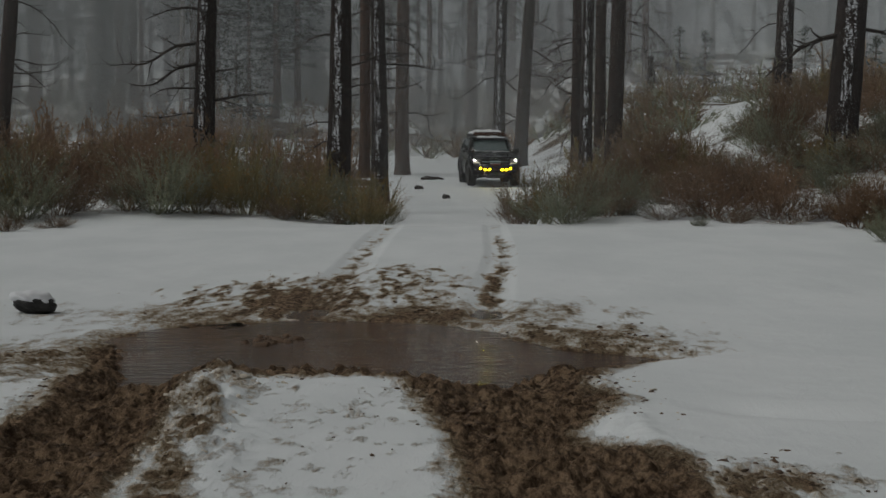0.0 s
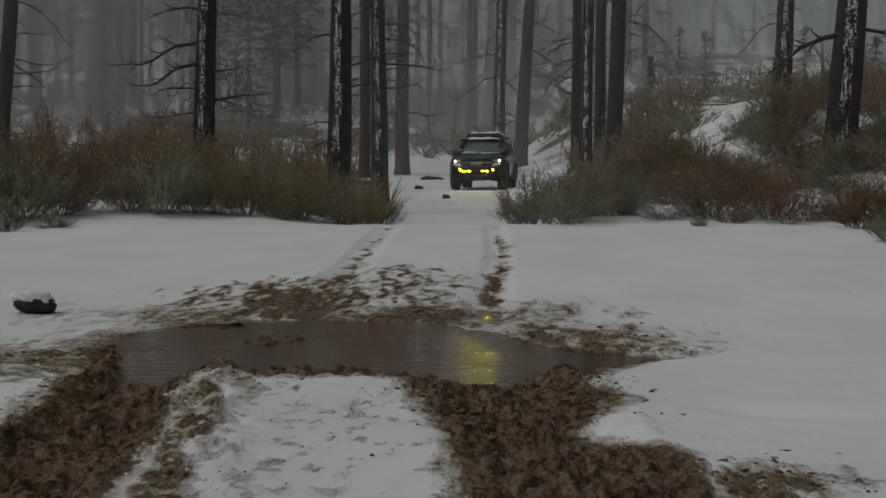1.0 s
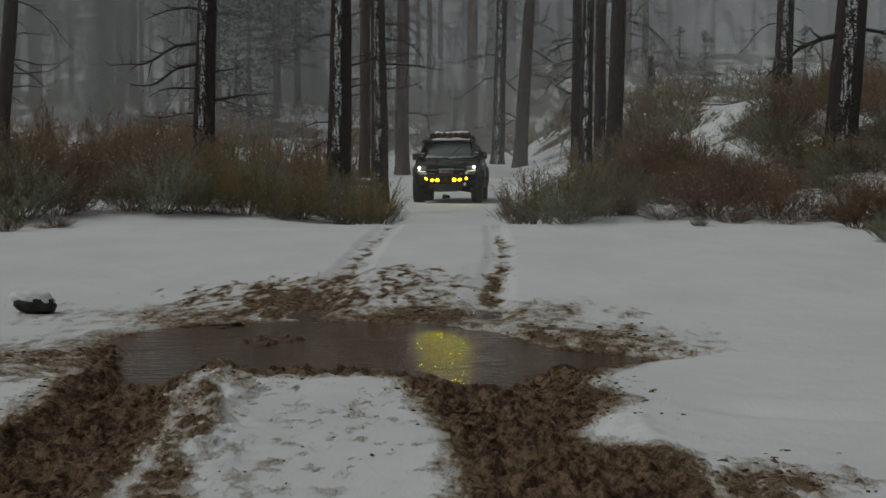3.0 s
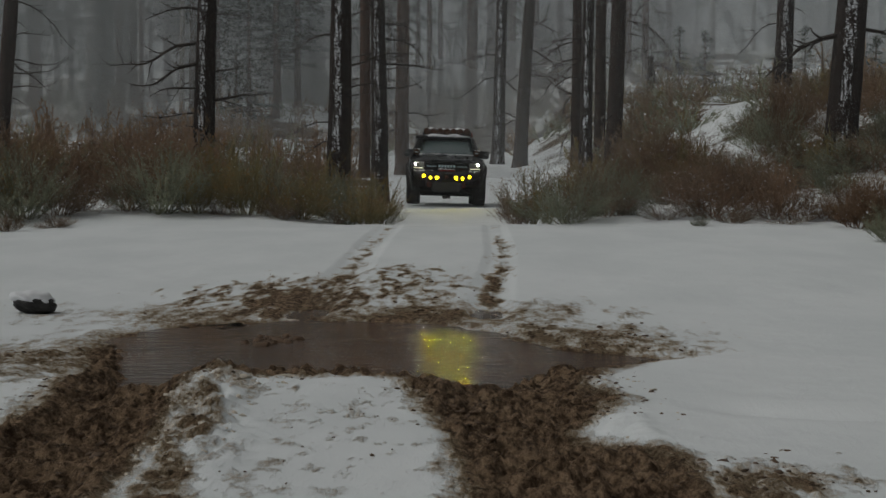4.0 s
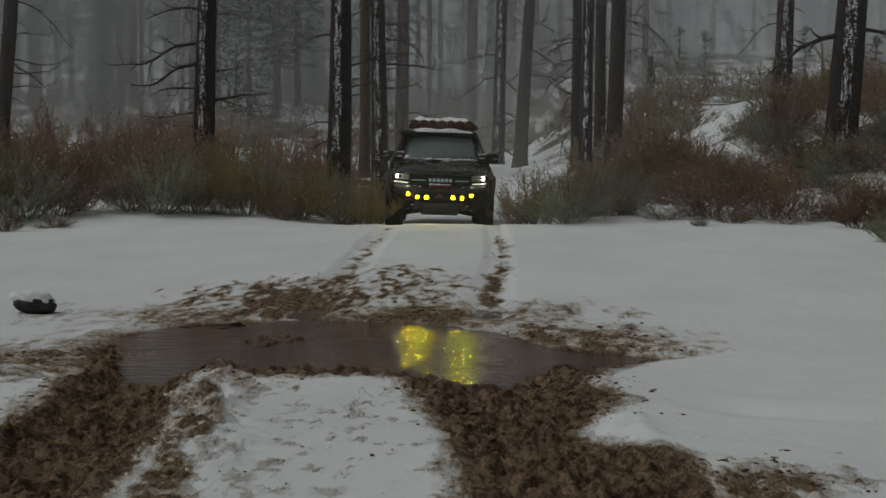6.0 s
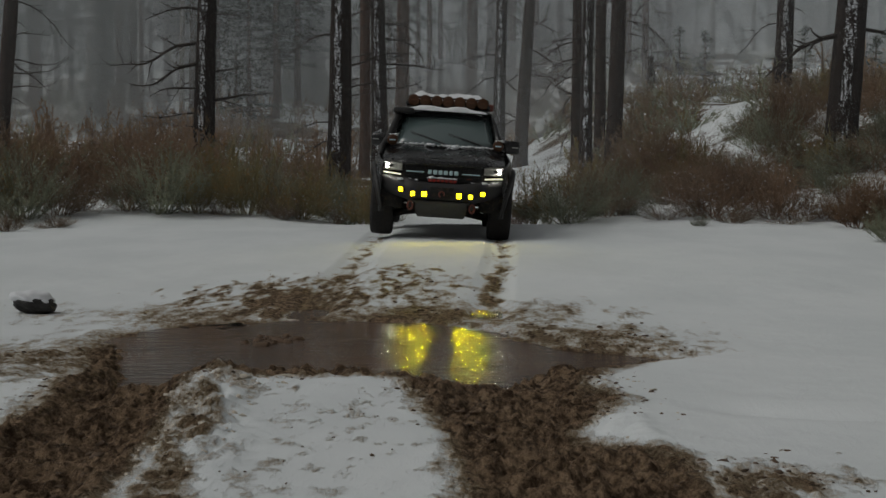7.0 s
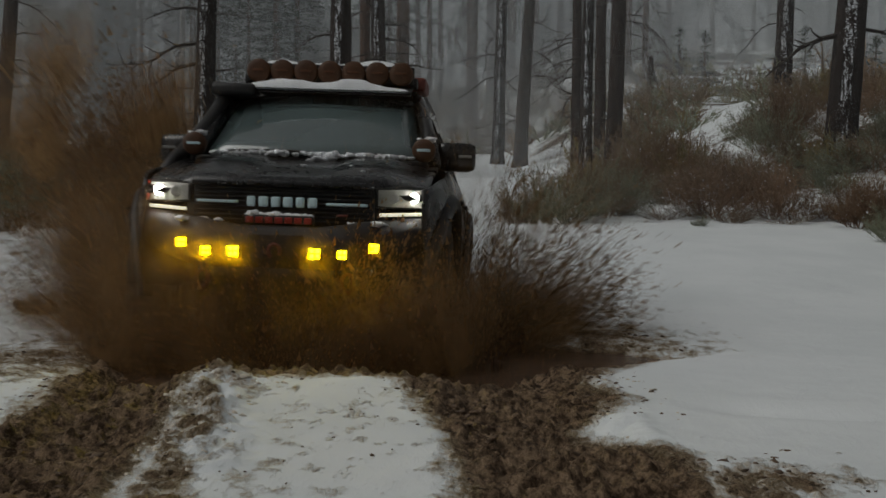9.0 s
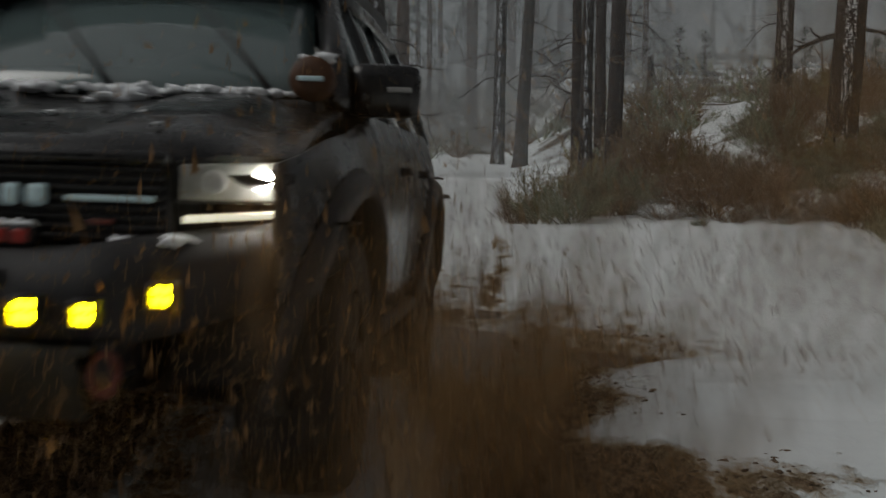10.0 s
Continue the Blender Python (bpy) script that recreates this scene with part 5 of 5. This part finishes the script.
# ---- things lying about ----
def build_clutter():
    rng = random.Random(12)
    x, y = px(62) * 11.0, 11.0
    rock = tagged(new("rock"), "dark wet boulder capped with snow", "rock")
    rock.matrix_world = pose(x, y, gz(x, y) + 0.06, 0, 8, 12)
    bm = bmesh.new()
    for v in bmesh.ops.create_icosphere(bm, subdivisions=4, radius=1.0)["verts"]:
        d = 1 + 0.25 * noise.noise(v.co * 1.7) + 0.06 * noise.noise(v.co * 6)
        v.co = Vector((v.co.x * 0.17, v.co.y * 0.12, v.co.z * 0.075)) * d
    part("stone", bm, simple("wet_black_stone", (0.020, 0.019, 0.018), 0.5, vary=0.5, scale=14, bump=0.5), rock)
    bm = bmesh.new()
    for v in bmesh.ops.create_icosphere(bm, subdivisions=4, radius=1.0)["verts"]:
        d = 1 + 0.2 * noise.noise(v.co * 1.7) + 0.04 * noise.noise(v.co * 5)
        v.co = Vector((v.co.x * 0.18 - 0.03, v.co.y * 0.12 + 0.02, max(v.co.z, -0.25) * 0.075 + 0.038)) * d
    part("snow_cap", bm, SNOW, rock, "thick snow cap")
    for c, d, ln in ((765, 58, 0.95), (742, 50, 0.3), (790, 44, 0.22)):
        x = px(c) * d
        bm = bmesh.new()
        tube(bm, [(-ln / 2, 0, 0.04), (-ln / 4, 0.03, 0.09), (0, 0.0, 0.07), (ln / 4, -0.02, 0.08), (ln / 2, 0.02, 0.03)], [0.05, 0.085, 0.07, 0.06, 0.03], 8)
        log = tagged(link_mesh("log", bm, TWIG), "dark broken log lying on the snowy track", "log", "fallen wood")
        log.matrix_world = pose(x, d, gz(x, d), 0, 0, rng.uniform(-15, 15))
    # clods of mud thrown over the snow
    bm = bmesh.new()
    zones = [((-0.75, 0.25), (4.3, 6.4), 420), ((0.6, 2.0), (4.2, 5.4), 260), ((0.6, 1.6), (5.0, 6.6), 60), ((-2.4, 0.0), (11.0, 14.5), 260), ((0.4, 1.6), (8.4, 11), 110), ((-2.6, -1.7), (5.0, 8.5), 120), ((-1.7, -0.9), (4.3, 7.1), 260), ((0.0, 0.95), (5.4, 7.3), 200), ((-0.2, 0.7), (10.8, 14), 90)]
    for (xa, xb), (ya, yb), n in zones:
        for _ in range(n):
            x, y = rng.uniform(xa, xb), rng.uniform(ya, yb)
            m = float(mud_field(np.array(x), np.array(y)))
            if rng.random() < 0.25 + m and float(pool(np.array(x), np.array(y))) > 1.05:
                lumps(bm, rng, [(x, y, float(ground_z(x, y)) + 0.002)], rng.choice((0.004, 0.005, 0.007, 0.011)) * (1 + 0.5 * max(0, m)) * (1.5 if y > 9 else 1), 0.45)
    for _ in range(26):
        lumps(bm, rng, [(-1.19 + rng.gauss(0, 0.10), 9.55 + rng.gauss(0, 0.13), WATER_Z - 0.005)], 0.035, 0.6)
    for (xa, xb), (ya, yb), n in (((0.62, 1.0), (5.6, 7.2), 60), ((-0.15, 0.1), (6.2, 6.9), 26), ((-1.9, -1.62), (5.6, 7.2), 34), ((0.2, 0.62), (6.4, 7.1), 40), ((0.8, 1.25), (4.2, 4.9), 40)):
        for _ in range(n):
            x, y = rng.uniform(xa, xb), rng.uniform(ya, yb)
            r = rng.uniform(0.006, 0.016)
            lumps(bm, rng, [(x, y, float(ground_z(x, y)) - 0.2 * r)], r, 0.55)
    slush = bmesh.new()
    for (xa, xb), (ya, yb), n in (((-1.2, -0.8), (4.35, 6.5), 190), ((-1.15, -0.7), (6.2, 6.5), 50), ((0.68, 0.98), (5.2, 6.8), 24), ((-2.2, -1.72), (4.6, 5.6), 16)):
        for _ in range(n):
            x, y = rng.uniform(xa, xb), rng.uniform(ya, yb)
            r = rng.uniform(0.006, 0.019)
            if float(mud_field(np.array(x), np.array(y))) > 0.3:
                continue
            lumps(slush, rng, [(x, y, float(ground_z(x, y)) - 0.15 * r)], r, 0.55)
    tagged(link_mesh("slush_clods", slush, simple("dirty_slush", (0.66, 0.60, 0.50), 0.7, vary=0.3, scale=6, bump=0.6, dist=0.02)), "lumps of dirty slush pushed up beside the ruts", "slush", kind="stuff")
    ice = bmesh.new()
    for _ in range(46):
        x, y = rng.uniform(-2.25, -1.5), 10.45 + rng.gauss(0, 0.12)
        r = rng.uniform(0.02, 0.07)
        ice.faces.new([ice.verts.new((x + r * q * math.cos(a), y + 0.5 * r * math.sin(a), WATER_Z + 0.005)) for q, a in ((1, 0), (0.8, 1.2), (1.1, 2.4), (0.9, 3.6), (0.7, 5.1))])
    bmesh.ops.solidify(ice, geom=ice.faces[:], thickness=0.006)
    tagged(link_mesh("ice_shards", ice, SNOW, smooth=False), "thin broken ice floating at the pool's edge", "ice", kind="stuff")
    tagged(link_mesh("mud_clods", bm, simple("wet_mud", (0.125, 0.08, 0.048), 0.75, vary=0.6, scale=24, bump=0.4)), "clods of wet brown mud thrown over the snow", "mud", kind="stuff")


build_clutter()


# ---- thrown muddy water ----
def drop_material():
    """Brown water drops: light scatters off them and through them."""
    m, n, l, p = mat("muddy_spray")
    g = n.new("ShaderNodeNewGeometry")
    c = mixc(n, l, g.outputs["Random Per Island"], (0.17, 0.098, 0.046), (0.46, 0.31, 0.17))
    l.new(c, p.inputs["Base Color"])
    p.inputs["Roughness"].default_value, p.inputs["Specular IOR Level"].default_value = 0.4, 0.15
    back, mix = n.new("ShaderNodeBsdfTranslucent"), n.new("ShaderNodeMixShader")
    l.new(c, back.inputs["Color"])
    mix.inputs[0].default_value = 0.55
    l.new(p.outputs[0], mix.inputs[1]), l.new(back.outputs[0], mix.inputs[2])
    l.new(mix.outputs[0], n["Material Output"].inputs["Surface"])
    return m


SPRAY = drop_material()


def spray_mesh(seed, count, size, radius, stretch):
    """A burst of loose drops, small ones in the majority, drawn out along the burst's own z."""
    rng = np.random.default_rng(seed)
    c = rng.normal(0, 1, (count, 3)) * radius * np.array([0.5, 0.5, 0.5 * min(stretch, 1.5)])
    s = size * rng.lognormal(0, 0.55, count)
    long = 1 + stretch * rng.random(count)
    base = np.array([(1, 0, -0.6), (-0.5, 0.87, -0.6), (-0.5, -0.87, -0.6), (0, 0, 1.2)], float)
    v = base[None] * s[:, None, None]
    v[:, :, 2] *= long[:, None]
    v = (v + c[:, None, :]).reshape(-1, 3)
    f = np.array([(0, 1, 3), (1, 2, 3), (2, 0, 3), (0, 2, 1)])
    f = (f[None] + 4 * np.arange(count)[:, None, None]).reshape(-1, 3)
    return raw_mesh("mud_spray", v.tolist(), f.tolist(), SPRAY)


def curtain_material():
    """A torn sheet of fine spray: streaked, thin towards its edges."""
    m, n, l, p = mat("spray_curtain")
    n.remove(p)
    soft = n.new("ShaderNodeAttribute")
    soft.attribute_name = "soft"
    co = n.new("ShaderNodeTexCoord").outputs["Object"]
    st = n.new("ShaderNodeMapping")
    st.inputs["Scale"].default_value = (1, 1, 0.35)
    l.new(co, st.inputs["Vector"])
    t, t2 = noise_node(n, l, 5.0, 6, 0.7, st.outputs[0]), noise_node(n, l, 26.0, 3, 0.6, st.outputs[0])
    k = maths(n, l, "ADD", maths(n, l, "MULTIPLY", t.outputs[0], 0.75), maths(n, l, "MULTIPLY", t2.outputs[0], 0.25))
    k = maths(n, l, "ADD", k, maths(n, l, "MULTIPLY", maths(n, l, "SUBTRACT", soft.outputs["Fac"], 1.0), 0.42))
    k = maths(n, l, "MULTIPLY", ramp(n, l, k, 0.06, 0.52), soft.outputs["Fac"])
    clear, front, back = (n.new("ShaderNodeBsdf" + q) for q in ("Transparent", "Diffuse", "Translucent"))
    for q in (front, back):
        l.new(mixc(n, l, t2.outputs[0], (0.23, 0.130, 0.055), (0.44, 0.28, 0.135)), q.inputs["Color"])
    add, mix = n.new("ShaderNodeMixShader"), n.new("ShaderNodeMixShader")
    l.new(front.outputs[0], add.inputs[1]), l.new(back.outputs[0], add.inputs[2])
    l.new(k, mix.inputs[0]), l.new(clear.outputs[0], mix.inputs[1]), l.new(add.outputs[0], mix.inputs[2])
    l.new(mix.outputs[0], n["Material Output"].inputs["Surface"])
    return m


CURTAIN = curtain_material()


def curtain_mesh(seed, size, strength):
    """A bulging fan of spray, widest at its top."""
    V, F, S = [], [], []
    nu, nv = 16, 14
    for j in range(nv + 1):
        for i in range(nu + 1):
            u, v = -1 + 2 * i / nu, j / nv
            w = noise.noise((u * 1.7 + seed, v * 2.0, seed * 0.7))
            V.append((size * 0.5 * u * (0.45 + 0.8 * v) + 0.08 * size * w, size * (0.22 * (1 - u * u) * v - 0.1 + 0.10 * w), size * (v - 0.4 + 0.1 * w)))
            S.append(strength * (1 - abs(u) ** 2.2) * min(1.0, 4 * v) * (1 - v ** 2.5) ** 1.2)
    for j in range(nv):
        for i in range(nu):
            k = j * (nu + 1) + i
            F.append((k, k + 1, k + nu + 2, k + nu + 1))
    me = raw_mesh("spray_curtain", V, F, CURTAIN)
    me.attributes.new("soft", "FLOAT", "POINT").data.foreach_set("value", S)
    me.polygons.foreach_set("use_smooth", [True] * len(F))
    return me


def build_splash():
    dense = [spray_mesh(s, 1000, 0.0040, 0.30, 1.2) for s in range(3)]
    loose = [spray_mesh(10 + s, 900, 0.0046, 0.50, 1.3) for s in range(3)]
    fine = [spray_mesh(20 + s, 900, 0.0021, 0.65, 3.0) for s in range(3)]
    small, large, haze = ([curtain_mesh(30 * k + s, z, q) for s in range(3)] for k, (z, q) in enumerate(((1.0, 1.0), (1.6, 0.85), (3.0, 0.42))))
    rng = random.Random(31)
    bursts = []

    def burst(meshes, t0, x, y, v):
        ob = tagged(new("mud_splash", rng.choice(meshes)), "brown muddy water thrown up by the wheels", "splash", "bursts of muddy water", "stuff")
        bursts.append((ob, t0, (x, y), v))

    def axle(t):
        return [float(np.interp(t, [r[0] for r in CAR_ROWS], [r[k] for r in CAR_ROWS])) for k in (1, 2)]

    for i in range(44):     # outer side, first wheel to strike
        t = 8.46 + 0.60 * (i / 43) ** 1.3
        ax, ay = axle(t)
        k = rng.random()
        burst(dense if i % 3 else loose, t, ax - 0.95, ay - 0.15, (-rng.uniform(0.6, 4.8), rng.uniform(-1.8, 0.4), rng.uniform(1.5, 4.0) + 6.0 * k * k))
    for i in range(20):
        t = 8.46 + 0.50 * (i / 19)
        ax, ay = axle(t)
        burst(large if i % 2 else small, t, ax - 0.95, ay - 0.2, (-rng.uniform(1.2, 4.6), rng.uniform(-1.2, 0.3), rng.uniform(2.5, 8.5)))
    for i in range(36):     # inner side
        t = 8.68 + 0.42 * (i / 35)
        ax, ay = axle(t)
        k = rng.random()
        burst(dense if i % 3 else loose, t, ax + 0.95, ay - 0.1, (rng.uniform(0.8, 6.0), rng.uniform(-1.5, 0.3), rng.uniform(1.2, 3.4) + 4.2 * k * k))
    for i in range(14):
        t = 8.68 + 0.42 * (i / 13)
        ax, ay = axle(t)
        k = i / 13
        burst(small if k < 0.3 else large, t, ax + 0.95, ay - 0.15, (rng.uniform(1.0, 3.0) + 3.2 * k * rng.random(), rng.uniform(-1.2, 0.2), rng.uniform(1.6, 2.8) + 4.0 * k * rng.random()))
    for i in range(70):     # bow wave pushed ahead of the bumper
        t = 8.56 + 1.05 * (i / 69)
        ax, ay = axle(t)
        burst(dense if t < 9.25 else fine, t, ax + rng.uniform(-1.0, 1.0), ay - 0.75, (rng.uniform(-1.4, 1.4), -rng.uniform(4.4, 6.2), rng.uniform(1.6, 4.8)))
    for i in range(34):
        t = 8.58 + 0.80 * (i / 33)
        ax, ay = axle(t)
        burst(small if i % 3 else large, t, ax + rng.uniform(-0.95, 0.95), ay - 0.85, (rng.uniform(-1.0, 1.0), -rng.uniform(4.6, 6.0), rng.uniform(2.0, 4.2)))
    for i in range(10):     # sheet torn up in front of the inner wheel
        t = 9.08 + 0.27 * (i / 9)
        ax, ay = axle(t)
        burst(large if i % 2 else loose, t, ax + rng.uniform(0.55, 0.95), ay - 0.8, (rng.uniform(0.0, 1.2), -rng.uniform(4.2, 5.6), rng.uniform(3.4, 6.2)))
    for i in range(40):     # fine spray that hangs and rains down
        t = 8.85 + 0.55 * (i / 39)
        ax, ay = axle(t)
        burst(fine, t, ax + rng.choice((-0.9, 0.9, 0.9, 0.9)), ay - 0.2, (rng.uniform(-1.5, 4.8), rng.uniform(-4.5, 0.2), rng.uniform(3.6, 7.4)))
    for i in range(11):
        t = 8.88 + 0.46 * (i / 10)
        ax, ay = axle(t)
        burst(haze, t, ax + 0.8, ay - 0.2, (0.2 + 0.5 * i, rng.uniform(-2.0, -0.4), rng.uniform(5.4, 8.4)))
    for i in range(20):     # low wash thrown sideways over the snow
        t = 9.15 + 0.55 * (i / 19)
        ax, ay = axle(min(t, 9.4))
        burst(dense if i % 2 else small, t, ax + 0.9, ay + rng.uniform(0.0, 1.6), (rng.uniform(1.5, 4.5), rng.uniform(-1.0, 0.5), rng.uniform(1.4, 2.6)))
    return bursts


BURSTS = build_splash()


# ---- everything that moves ----
def car_at(t):
    return [float(np.interp(t, [r[0] for r in CAR_ROWS], [r[k] for r in CAR_ROWS])) for k in range(1, 7)]


def motions():
    walk(SUV, [(r[0], pose(*r[1:])) for r in CAR_ROWS])
    rolled, spin, last = [0.0], [(0.0, 0.0)], car_at(0)
    for i in range(1, 101):
        c = car_at(i / 10)
        rolled.append(rolled[-1] + math.hypot(c[0] - last[0], c[1] - last[1]) / 0.43)
        last = c
    for w, x, y in WHEELS:
        walk(w, [(i / 10, pose(x, y, 0.475, math.degrees(a))) for i, a in enumerate(rolled)])
    swing = [(0.0, 0)]
    for p in (0.8, 3.0, 5.1, 7.45):
        swing += [(p - 0.6, 0), (p - 0.3, 60), (p, 128), (p + 0.25, 75), (p + 0.55, 0)]
    swing += [(9.1, 0), (9.4, 65), (9.7, 128), (9.82, 105), (10.0, 52)]
    for w, wx in WIPERS:
        base = pose(wx, 0.462 + 0.12 * (wx / 0.74) ** 2, 1.372, 54)
        walk(w, [(t, base @ pose(0, 0, 0, 0, 0, -a)) for t, a in swing])
    for ob, t0, (x, y), (vx, vy, vz) in BURSTS:
        up = Vector((vx, vy * 0.3, vz)).normalized()
        across = Vector((0, 1, 0)).cross(up).normalized()
        lean = Matrix((across, up.cross(across), up)).transposed().to_4x4()
        rows = [(0.0, pose(x, y, -1.9) @ lean), (t0 - 0.12, pose(x, y, -1.9) @ lean)]
        steps = [0.12 * k for k in range(14) if t0 + 0.12 * k < 9.95] + [10.0 - t0]
        for s in steps:
            drag = (1 - math.exp(-0.9 * s)) / 0.9
            rows.append((t0 + s, pose(x + vx * drag, y + vy * drag, WATER_Z - 0.25 + vz * drag - 4.4 * s * s) @ lean))
        walk(ob, rows)


motions()
